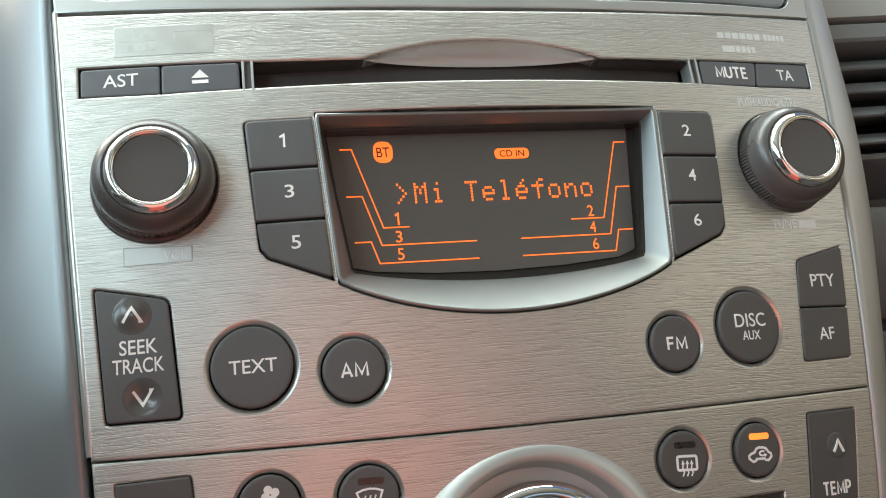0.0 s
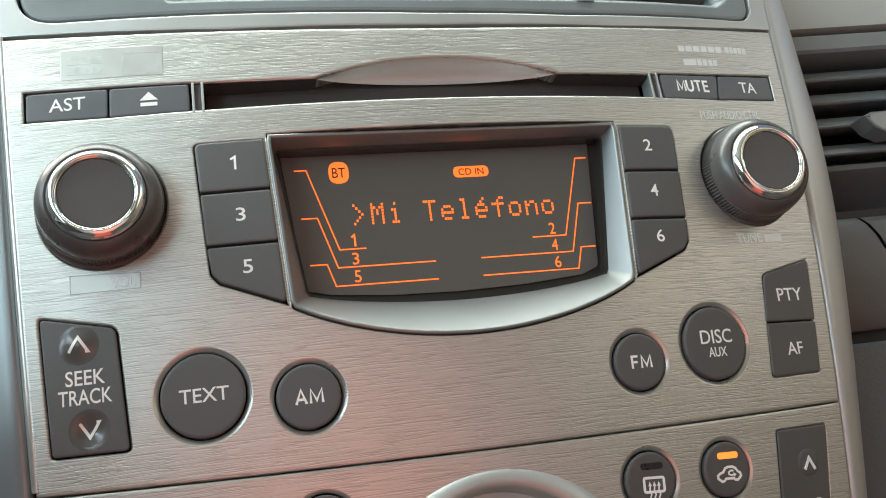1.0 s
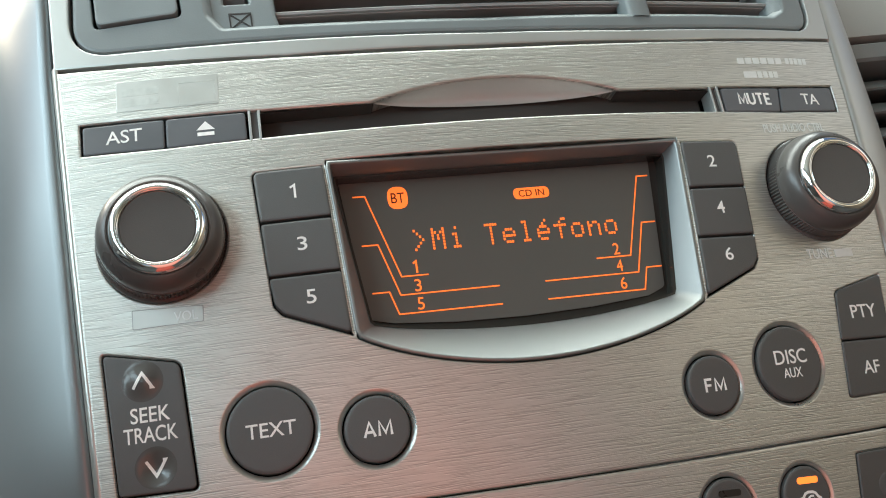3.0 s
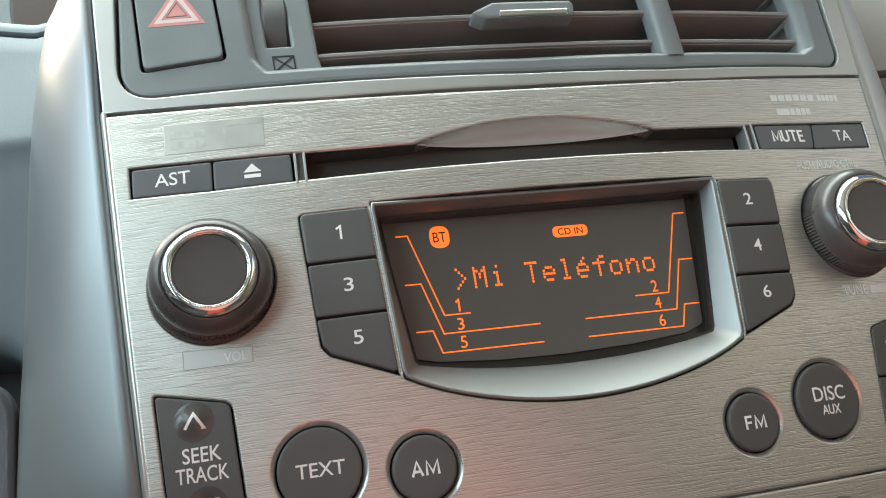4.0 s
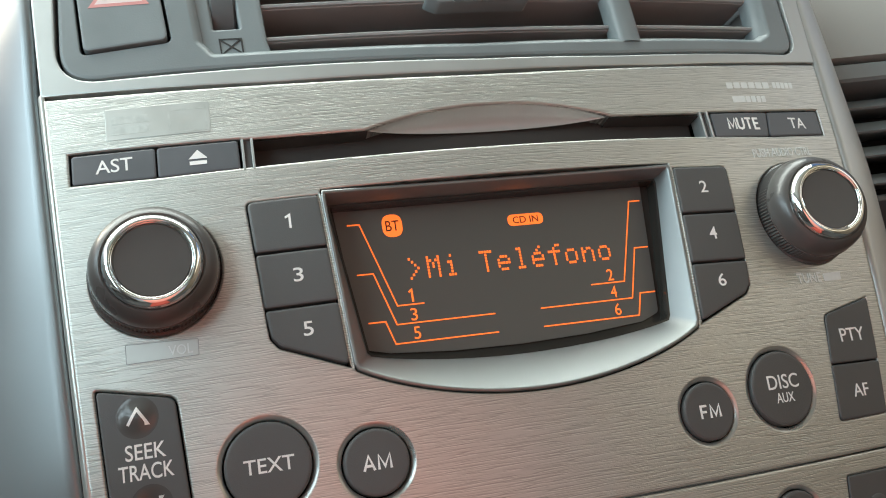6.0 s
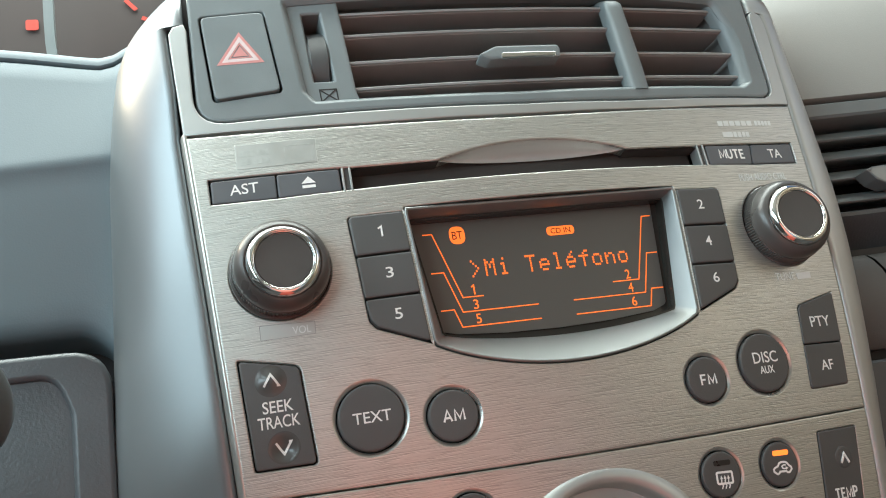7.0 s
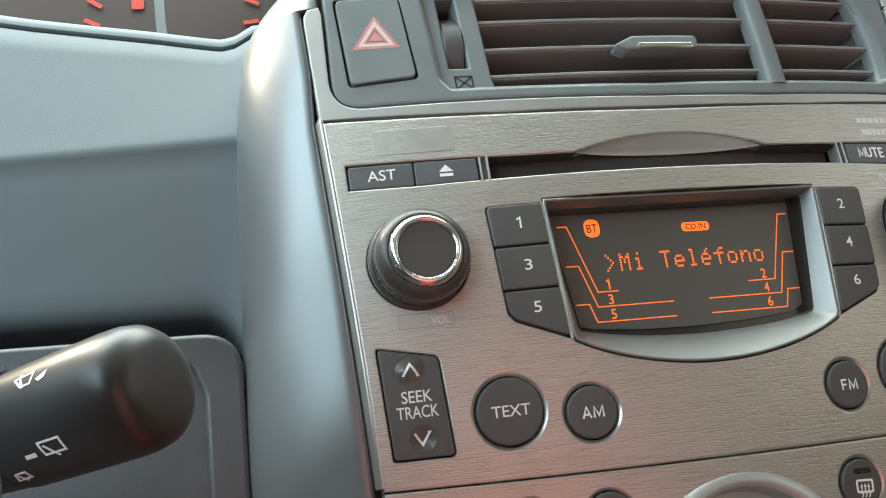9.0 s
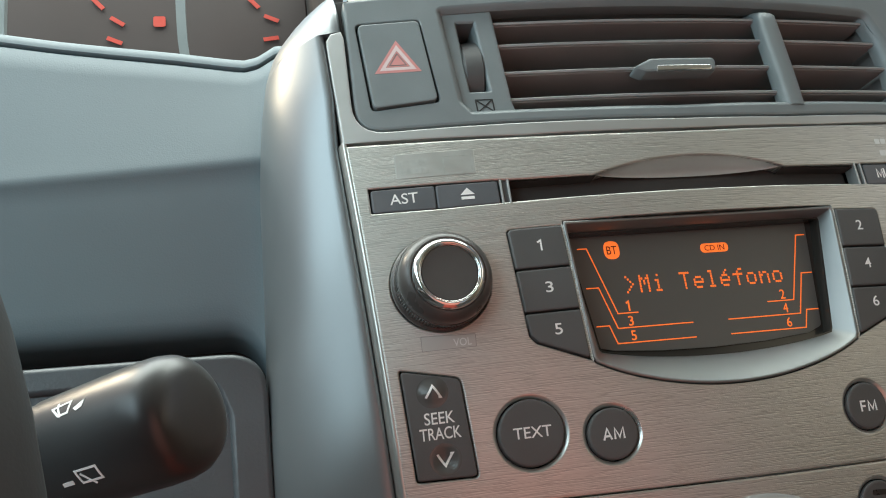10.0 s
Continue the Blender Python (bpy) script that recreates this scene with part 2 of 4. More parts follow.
def offset(loop, d):
    """The loop moved inwards by d (outwards where d is negative)."""
    s = 1 if area(loop) > 0 else -1
    out = []
    for i, p in enumerate(loop):
        a, b = Vector(loop[i - 1]), Vector(loop[(i + 1) % len(loop)])
        p = Vector(p)
        u, v = (p - a).normalized(), (b - p).normalized()
        n1, n2 = Vector((-u.y, u.x)) * s, Vector((-v.y, v.x)) * s
        m = n1 + n2
        m = m / max(0.3, m.dot(n1)) if m.length > 1e-6 else n1
        out.append(tuple(p + m * d))
    return out


def rounded(poly, r, n=6):
    """The polygon with its corners rounded; r: one radius, or one for each corner."""
    rs = r if isinstance(r, (list, tuple)) else [r] * len(poly)
    out = []
    for i, p in enumerate(poly):
        p, a, b = Vector(p), Vector(poly[i - 1]), Vector(poly[(i + 1) % len(poly)])
        if rs[i] <= 0:
            out.append(tuple(p))
            continue
        u, v = (a - p).normalized(), (b - p).normalized()
        half = math.acos(max(-1, min(1, u.dot(v)))) / 2
        d = min(rs[i] / math.tan(half), (a - p).length * 0.48, (b - p).length * 0.48)
        s, e = p + u * d, p + v * d
        for k in range(n + 1):
            t = k / n
            out.append(tuple(s * (1 - t) ** 2 + p * 2 * t * (1 - t) + e * t * t))
    return out


def circle(x, z, r, n=48):
    return [(x + r * math.cos(2 * math.pi * k / n), z + r * math.sin(2 * math.pi * k / n)) for k in range(n)]


def dense(loop, step):
    """The loop with points added so that no side is longer than step."""
    out = []
    for a, b in zip(loop, loop[1:] + loop[:1]):
        k = max(1, math.ceil(math.dist(a, b) / step))
        out += [(a[0] + (b[0] - a[0]) * j / k, a[1] + (b[1] - a[1]) * j / k) for j in range(k)]
    return out


def inside(p, loop):
    hit = False
    for (x1, y1), (x2, y2) in zip(loop, loop[1:] + loop[:1]):
        if (y1 > p[1]) != (y2 > p[1]) and p[0] < (x2 - x1) * (p[1] - y1) / (y2 - y1) + x1:
            hit = not hit
    return hit


def sheet(bm, outline, holes=(), h=0.0, step=6.0):
    """A flat filled face at height h with holes, finely divided so that it can follow the curved face."""
    from mathutils.geometry import delaunay_2d_cdt
    pts, edges = [], []
    for loop in (outline, *holes):
        k = len(pts)
        pts += [Vector(p) for p in loop]
        edges += [(k + i, k + (i + 1) % len(loop)) for i in range(len(loop))]
    xs, zs = [p[0] for p in outline], [p[1] for p in outline]
    guard = [offset(outline, 0.35 * step)] + [offset(q, -0.35 * step) for q in holes]
    x = min(xs) + step / 2
    while x < max(xs):
        z = min(zs) + step / 2
        while z < max(zs):
            if inside((x, z), guard[0]) and not any(inside((x, z), q) for q in guard[1:]):
                pts.append(Vector((x, z)))
            z += step
        x += step
    vs, _, faces, *_ = delaunay_2d_cdt(pts, edges, [], 0, 1e-5)
    made = [bm.verts.new((v.x, h, v.y)) for v in vs]
    for f in faces:
        c = sum((vs[i] for i in f), Vector((0, 0))) / len(f)
        a, b, d = [vs[i] for i in f[:3]]
        if abs((b - a).cross(d - a)) < 2e-3 * max((b - a).length, (d - b).length, (a - d).length):
            continue
        if inside(c, outline) and not any(inside(c, q) for q in holes):
            bm.faces.new([made[i] for i in f])


def walls(bm, chain):
    """Bands between successive (loop, height) rings."""
    rings = [[bm.verts.new((p[0], h, p[1])) for p in loop] for loop, h in chain]
    for a, b in zip(rings, rings[1:]):
        for i in range(len(a)):
            j = (i + 1) % len(a)
            bm.faces.new((a[i], a[j], b[j], b[i]))


def weld(bm, d=0.002):
    bmesh.ops.remove_doubles(bm, verts=bm.verts, dist=d)
    return bm


def plate(outline, holes=(), depth=6.0, lip=0.7, hole_lip=0.8, step=6.0, edge=None):
    """A panel with openings through it: rounded rims and real thickness. hole_lip: one width for all openings, or one for each."""
    bm = bmesh.new()
    outline = dense(outline, step)
    holes = [dense(q, step) for q in holes]
    lips = hole_lip if isinstance(hole_lip, (list, tuple)) else [hole_lip] * len(holes)
    sheet(bm, offset(outline, 0.25), [offset(q, -0.25) for q in holes], 0.0, step)
    walls(bm, [(offset(outline, 0.25), 0), (outline, 0), (offset(outline, -0.7 * lip), -0.3 * lip), (offset(outline, -lip), -lip), (offset(outline, -lip), -depth)])
    for q, w in zip(holes, lips):
        walls(bm, [(offset(q, -0.25), 0), (q, 0), (offset(q, 0.45 * w), -0.25 * w), (offset(q, w), -w), (offset(q, w), -depth)])
    return weld(bm)


def button(outline, top, edge=0.6, bottom=-4.0, step=4.0, holes=()):
    """A key with a softly rounded rim; holes: openings in its top."""
    bm = bmesh.new()
    outline = dense(outline, step)
    inner = offset(outline, edge + 0.2)
    walls(bm, [(outline, bottom), (outline, top - edge), (offset(outline, 0.3 * edge), top - 0.3 * edge), (offset(outline, edge), top), (inner, top)])
    sheet(bm, inner, holes, top, step)
    return weld(bm)


def lathe(x, z, profile, n=64, knurl=None, y0=0.0, lean=0.0, side=0.0):
    """A turned part round the axis (x, z); profile: radius and height. knurl: (first ring, last ring, depth) of ribbing; lean, side: rise and sideways run of the axis for each millimetre of height."""
    bm = bmesh.new()
    rings = []
    for i, (r, h) in enumerate(profile):
        ring = []
        for k in range(n):
            a = 2 * math.pi * k / n
            rr = r - (knurl[2] if knurl and knurl[0] <= i <= knurl[1] and k % 2 else 0)
            ring.append(bm.verts.new((x + side * h + rr * math.cos(a), y0 - h, z + lean * h + rr * math.sin(a))))
        rings.append(ring)
    for a, b in zip(rings, rings[1:]):
        for i in range(n):
            j = (i + 1) % n
            bm.faces.new((a[i], a[j], b[j], b[i]))
    if profile[-1][0] < 60:
        bm.faces.new(rings[-1])
    return bm


def ribbon(bm, pts, w, h, closed=False, thick=0.06):
    """A raised line of width w along the points, at height h."""
    n = len(pts)
    left, right = [], []
    for i, p in enumerate(pts):
        p = Vector(p)
        a = Vector(pts[i - 1]) if closed or i else None
        b = Vector(pts[(i + 1) % n]) if closed or i < n - 1 else None
        u = (p - a).normalized() if a is not None else (b - p).normalized()
        v = (b - p).normalized() if b is not None else u
        n1, n2 = Vector((-u.y, u.x)), Vector((-v.y, v.x))
        m = n1 + n2
        m = m / max(0.5, m.dot(n1)) if m.length > 1e-6 else n1
        left.append(tuple(p + m * w / 2))
        right.append(tuple(p - m * w / 2))
    rings = [[bm.verts.new((p[0], h + d, p[1])) for p in side] for side, d in ((left, thick), (right, thick), (right, -thick), (left, -thick))]
    for i in range(n if closed else n - 1):
        j = (i + 1) % n
        for a, b in ((0, 1), (1, 2), (3, 0)):
            bm.faces.new((rings[a][i], rings[a][j], rings[b][j], rings[b][i]))
    if not closed:
        for i in (0, n - 1):
            bm.faces.new([ring[i] for ring in rings])
    return bm


def slab(bm, loop, h, thick=0.08):
    """A thin raised patch with the given outline."""
    top = [bm.verts.new((x, h + thick, z)) for x, z in loop]
    low = [bm.verts.new((x, h - thick, z)) for x, z in loop]
    bm.faces.new(top)
    for k in range(len(loop)):
        j = (k + 1) % len(loop)
        bm.faces.new((top[k], top[j], low[j], low[k]))
    return bm


STROKES = {"A": [[(0, 0), (0.36, 0.97), (0.72, 0)], [(0.14, 0.31), (0.58, 0.31)]], "F": [[(0.05, 0), (0.05, 0.95), (0.58, 0.95)], [(0.05, 0.5), (0.52, 0.5)]],
           "M": [[(0.03, 0), (0.06, 0.96), (0.45, 0.16), (0.84, 0.96), (0.87, 0)]], "U": [[(0, 1), (0, 0.32), (0.1, 0.1), (0.34, 0.02), (0.58, 0.1), (0.68, 0.32), (0.68, 1)]],
           "T": [[(0, 0.95), (0.74, 0.95)], [(0.37, 0.95), (0.37, 0)]], "E": [[(0.6, 0.95), (0.05, 0.95), (0.05, 0.05), (0.62, 0.05)], [(0.05, 0.52), (0.55, 0.52)]],
           "P": [[(0.05, 0), (0.05, 0.95), (0.38, 0.95), (0.58, 0.86), (0.62, 0.7), (0.58, 0.54), (0.38, 0.44), (0.05, 0.44)]]}


def strokes(text, x0, x1, z0, z1, h):
    """Letters of even strokes, filling the given box at height h."""
    lines, x = [], 0.0
    for ch in text:
        lines += [[(x + u, v) for u, v in line] for line in STROKES[ch]]
        x += max(u for line in STROKES[ch] for u, v in line) + 0.26
    bm, wide = bmesh.new(), x - 0.26
    for k, line in enumerate(lines):
        ribbon(bm, [(lerp(x0, x1, u / wide), lerp(z0, z1, v)) for u, v in line], 0.18 * (z1 - z0), h + 0.015 * (k % 3))
    return bm


def lettering(text, x0, x1, z0, z1, h, bold=0.0, slant=0.0):
    """Letters in the built-in font, filling the given box at height h; slant: how far the line climbs to the right."""
    if text == "1":
        w = 0.16 * (z1 - z0)
        return ribbon(bmesh.new(), [(x0, lerp(z0, z1, 0.80)), (lerp(x0, x1, 0.75), z1 - 0.05), (lerp(x0, x1, 0.75), z0)], w, h + 0.02)
    if "M" in text:
        return strokes(text, x0, x1, z0, z1, h)
    curve = bpy.data.curves.new("letters", "FONT")
    curve.body, curve.offset, curve.resolution_u = text, bold, 4
    tmp = bpy.data.objects.new("letters", curve)
    scene.collection.objects.link(tmp)
    bpy.context.view_layer.update()
    me = bpy.data.meshes.new_from_object(tmp.evaluated_get(bpy.context.evaluated_depsgraph_get()))
    bpy.data.objects.remove(tmp)
    bpy.data.curves.remove(curve)
    bm = bmesh.new()
    bm.from_mesh(me)
    bpy.data.meshes.remove(me)
    xs, ys = [v.co.x for v in bm.verts], [v.co.y for v in bm.verts]
    ax, bx, ay, by = min(xs), max(xs), min(ys), max(ys)
    for v in bm.verts:
        fx, fy = (v.co.x - ax) / (bx - ax), (v.co.y - ay) / (by - ay)
        v.co = (x0 + fx * (x1 - x0), h, z0 + fy * (z1 - z0) + slant * (fx - 0.5))
    top = list(bm.faces)
    made = bmesh.ops.extrude_face_region(bm, geom=top)
    for v in made["geom"]:
        if isinstance(v, bmesh.types.BMVert):
            v.co.y += 0.08
    return bm


def box(x0, x1, y0, y1, z0, z1, bevel=0.0):
    bm = bmesh.new()
    bmesh.ops.create_cube(bm, size=1)
    for v in bm.verts:
        v.co = ((x0 + x1) / 2 + v.co.x * (x1 - x0), (y0 + y1) / 2 + v.co.y * (y1 - y0), (z0 + z1) / 2 + v.co.z * (z1 - z0))
    if bevel:
        bmesh.ops.bevel(bm, geom=bm.edges[:], offset=bevel, segments=3, profile=0.6, affect="EDGES")
    return bm


def loft(rows, cap=False):
    """A surface through rows of points."""
    bm = bmesh.new()
    vs = [[bm.verts.new(p) for p in row] for row in rows]
    for a, b in zip(vs, vs[1:]):
        for i in range(len(a) - 1):
            bm.faces.new((a[i], a[i + 1], b[i + 1], b[i]))
    return bm


def thicken(bm, t):
    """Gives a surface a back, t behind it along its normals."""
    bmesh.ops.recalc_face_normals(bm, faces=bm.faces)
    bmesh.ops.solidify(bm, geom=bm.faces[:], thickness=t)
    return bm


def lerp(a, b, t):
    return a + (b - a) * t


def table(z, rows):
    """Straight interpolation in rows of (z, value), z falling."""
    if z >= rows[0][0]:
        return rows[0][1]
    for (a, u), (b, v) in zip(rows, rows[1:]):
        if z >= b:
            return lerp(v, u, (z - b) / (a - b))
    return rows[-1][1]


HALF = [(90, 128.3), (29, 124.6), (-3, 122.4), (-36, 120.2), (-67, 118.2), (-100, 116.2), (-180, 112)]


def half(z):
    """Half the width of the console face at height z."""
    return table(z, HALF)

# ---- car body and added red panels round the camera ----


def lining(name, corners, mat, label, holes=None):
    """A closing wall of the cabin, or an added reflecting panel, with real thickness, from four corners in car metres,
    less a rectangular opening given in shares of it.
    """
    a, b, c, d = [Vector(p) for p in corners]
    bm = bmesh.new()

    def at(u, v):
        return a.lerp(b, u).lerp(d.lerp(c, u), v)

    us, vs = [0, 1], [0, 1]
    if holes:
        us, vs = [0, holes[0], holes[1], 1], [0, holes[2], holes[3], 1]
    for i in range(len(us) - 1):
        for j in range(len(vs) - 1):
            if holes and i == 1 and j == 1:
                continue
            bm.faces.new([bm.verts.new(at(u, v)) for u, v in ((us[i], vs[j]), (us[i + 1], vs[j]), (us[i + 1], vs[j + 1]), (us[i], vs[j + 1]))])
    bmesh.ops.remove_doubles(bm, verts=bm.verts, dist=1e-5)
    bmesh.ops.recalc_face_normals(bm, faces=bm.faces)
    bmesh.ops.solidify(bm, geom=bm.faces[:], thickness=0.03)
    me = bpy.data.meshes.new(name)
    bm.to_mesh(me)
    bm.free()
    me.materials.append(mat)
    return tagged(new(name, me), label, "wall", kind="structure")


lining("cabin_floor", [(-0.80, -1.5, 0.30), (0.80, -1.5, 0.30), (0.80, 1.2, 0.30), (-0.80, 1.2, 0.30)], CABIN_DARK, "plain dark carpet floor of the car cabin")
lining("cabin_roof", [(-0.80, -1.5, 1.52), (0.80, -1.5, 1.52), (0.80, 0.05, 1.52), (-0.80, 0.05, 1.52)], CABIN, "plain pale grey headliner over the cabin")
lining("cabin_wall_rear", [(-0.80, -1.5, 0.30), (0.80, -1.5, 0.30), (0.80, -1.5, 1.52), (-0.80, -1.5, 1.52)], CABIN, "plain grey rear wall of the cabin with a window opening", (0.12, 0.88, 0.58, 0.90))
lining("cabin_wall_driver", [(-0.80, -1.5, 0.30), (-0.80, 1.2, 0.30), (-0.80, 1.2, 1.52), (-0.80, -1.5, 1.52)], CABIN_DARK, "plain dark driver door wall with a window opening", (0.18, 0.84, 0.66, 0.94))
lining("cabin_wall_passenger", [(0.80, -1.5, 0.30), (0.80, 1.2, 0.30), (0.80, 1.2, 1.52), (0.80, -1.5, 1.52)], CABIN_WARM, "plain brown passenger door wall with a window opening", (0.36, 0.66, 0.66, 0.94))
# Unseen red panel, standing in for seat or clothes, reflected in the silver rings.
lining("red_reflector_low", [(-0.18, -0.10, 0.44), (0.04, -0.10, 0.44), (0.04, -0.56, 0.52), (-0.18, -0.56, 0.52)], RED_DARK, "plain red cloth panel added below for red reflections in the console")
lining("bulkhead", [(-0.80, 0.95, 0.30), (0.80, 0.95, 0.30), (0.80, 0.95, 1.02), (-0.80, 0.95, 1.02)], CABIN_DARK, "plain dark bulkhead under the windscreen")

bm = bmesh.new()
bmesh.ops.create_cube(bm, size=1)
for v in bm.verts:
    v.co = (v.co.x * 0.30, 0.24 + v.co.y * 0.22 + 0.20 * (v.co.z + 0.5), 0.60 + v.co.z * 0.56)
me = bpy.data.meshes.new("console_carcass")
bm.to_mesh(me)
bm.free()
me.materials.append(BLACK)
tagged(new("console_carcass", me), "plain dark carcass carrying the console from the floor", "wall", kind="structure")

# Unseen reflector in place of red clothing; tints the lower faceplate red.
lining("red_reflector_behind", [(-0.22, -0.57, 0.52), (0.12, -0.57, 0.52), (0.08, -0.61, 1.14), (-0.23, -0.61, 1.14)], RED_CLOTH, "plain red cloth panel added behind the camera for red reflections")

# ---- car radio ----
radio = thing("car_radio", (0, 8, -36), "brushed silver car radio with orange display set in the dashboard console", "car radio")

EDGE_TOP = [(x, 24.3 + 4.6 * (abs(x) / 125) ** 1.6) for x in range(-110, 111, 10)]
face = [(-half(29), 29)] + EDGE_TOP + [(half(29), 29)]
face += [(half(z), z) for z in range(20, -100, -12)] + [(half(-100), -100)]
face += [(x, -101.9 + 1.9 * (abs(x) / 116) ** 2) for x in range(105, -106, -15)]
face += [(-half(-100), -100)] + [(-half(z), z) for z in range(-88, 21, 12)]

scoop_top = [(x, 8.6 + 5.7 * (1 - (x / 38) ** 2)) for x in range(-36, 37, 4)]
slot = [(-118.5, 11.3), (-95, 10.4), (-73, 9.7), (-68, 9.2), (-38, 8.6)] + scoop_top + [(38, 8.4), (68, 8.8), (73, 9.3), (95, 9.9), (118.6, 11.1)]
slot += [(118.0, 0.6), (95, -0.4), (70, -0.3), (0, -0.3), (-70, -0.2), (-95, -0.1), (-118.2, 0.8)]

left_keys = rounded([(-73.2, -9.8), (-53.0, -9.8), (-50.0, -58.9), (-68.4, -51.2), (-70.6, -48.4)], [2, 0.5, 0.5, 3, 2])
right_keys = [(-x, z) for x, z in reversed(left_keys)]
CHIN = [1 - k / 14 for k in range(29)]
screen = [(-52.9, -8.4), (52.9, -8.4), (53.4, -11.0), (50.6, -57.4)] + [(49.6 * u, -71.2 + 0.0043 * (49.6 * u) ** 2 + 0.9 * u ** 8) for u in CHIN] + [(-50.6, -57.4), (-53.4, -11.0)]
SEEK = [(-115.0, -54.0), (-94.2, -58.8), (-91.8, -91.9), (-112.5, -91.5)]
seek = rounded(SEEK, [1.4, 3.4, 2.0, 1.6])
pty = rounded([(94.4, -59.0), (114.3, -54.2), (110.6, -90.8), (91.2, -91.4)], [3.0, 0.8, 1.2, 1.6])
ROUND = {"text_button": (-74.0, -79.6, 10.8), "am_button": (-47.3, -82.9, 8.4), "fm_button": (46.9, -82.8, 8.0), "disc_button": (72.9, -79.3, 10.7)}
KNOB = 97.3, -26.5
rims = [circle(x, z, r + 1.78, 56) for x, z, r in ROUND.values()]
wells = [circle(-KNOB[0], KNOB[1], 17.4), circle(KNOB[0], KNOB[1], 17.4)]
part("faceplate", plate(offset(face, 1.0), [slot, left_keys, right_keys, screen, seek, pty, *rims, *wells], 7.0, 0.8,
                        [0.5, 0.3, 0.3, 0.25, 0.5, 0.5] + [0.25] * 4 + [0.5] * 2, 5.0), BRUSHED, radio, "horizontally brushed silver faceplate", warp=True)
part("backing", button(offset(face, 1.5), -17.0, 0.5, -22.0, 8.0), BLACK, radio, warp=True)

# disc slot with its finger scoop and end ribs
bm = bmesh.new()
rows = []
for k in range(7):
    t = k / 6
    rows.append([(x, -0.2 - 6.0 * math.sin(t * math.pi / 2) * (1 - (x / 38) ** 2) ** 0.5 if abs(x) < 38 else -0.2,
                  8.55 + 5.7 * (1 - (x / 38) ** 2) * (1 - t) - 1.1 * t * (1 - (x / 38) ** 2)) for x in [-37.8 + 75.6 * i / 40 for i in range(41)]])
part("finger_scoop", loft(rows), SILVER, radio, "shaded curved finger scoop over the disc slot", warp=True)
for s in (-1, 1):
    for x in (69.3, 71.9):
        bm = box(s * x - 0.35, s * x + 0.35, -6.0, 0.1, -0.3, 8.9, 0.15)
        part("slot_rib", bm, SILVER, radio, warp=True)
    part("slot_end", box(s * 70.6 - 1.0, s * 70.6 + 1.0, -6, -1.2, -0.3, 8.9), BUTTON, radio, warp=True)
for s in (-1, 1):
    part("slot_liner", loft([[(s * x, -0.7, 7.85 - 0.2 * s), (s * x, -7.2, 7.65 - 0.25 * s)] for x in range(37, 70, 4)]), SLOT, radio, warp=True)
part("slot_back", button([(-68.6, -1.0), (68.6, -1.0), (68.6, 14.5), (-68.6, 14.5)], -7.2, 0.2, -9.0), SLOT, radio, "dark inside of the disc slot", warp=True)
part("slot_back", button([(-119, -1.5), (-72.6, -1.5), (-72.6, 11), (-119, 11)], -5.0, 0.2, -6.0), BLACK, radio, warp=True)
part("slot_back", button([(72.6, -1.5), (119, -1.5), (119, 11), (72.6, 11)], -5.0, 0.2, -6.0), BLACK, radio, warp=True)


def key(name, outline, top, mat, words=(), parent=radio, edge=0.5, marks=None, label="", bold=0.006, holes=()):
    ob = part(name, button(outline, top, edge, holes=holes), mat, parent, label, warp=True)
    for text, x0, x1, z0, z1 in words:
        part("lettering", lettering(text, x0, x1, z0, z1, top, bold), PRINT, ob, "white printed lettering", warp=True)
    if marks:
        part("symbol", marks(bmesh.new(), top), PRINT, ob, "white printed symbol", warp=True)
    return ob


key("ast_button", rounded([(-117.3, 10.1), (-95.1, 9.4), (-95.2, 0.4), (-117.2, 1.4)], 1.0), -0.1, GLOSSY, [("AST", -111.0, -101.2, 3.7, 7.7)])


def eject(bm, h):
    slab(bm, [(-86.5, 4.7), (-81.5, 4.6), (-84.0, 7.3)], h)
    return slab(bm, [(-86.3, 2.9), (-81.7, 2.8), (-81.7, 3.9), (-86.3, 4.0)], h)


key("eject_button", rounded([(-94.7, 9.4), (-73.0, 8.8), (-72.9, 0.1), (-94.8, 0.4)], 1.0), -0.1, GLOSSY, marks=eject)
key("mute_button", rounded([(73.2, 8.4), (95.5, 9.0), (93.7, 0.2), (73.1, -0.1)], 1.0), -0.1, GLOSSY, [("MUTE", 79.0, 91.0, 2.8, 6.8)])
key("ta_button", rounded([(95.9, 9.0), (117.4, 10.0), (117.0, 1.2), (94.1, 0.2)], 1.0), -0.1, GLOSSY, [("TA", 103.7, 110.5, 3.3, 7.2)])

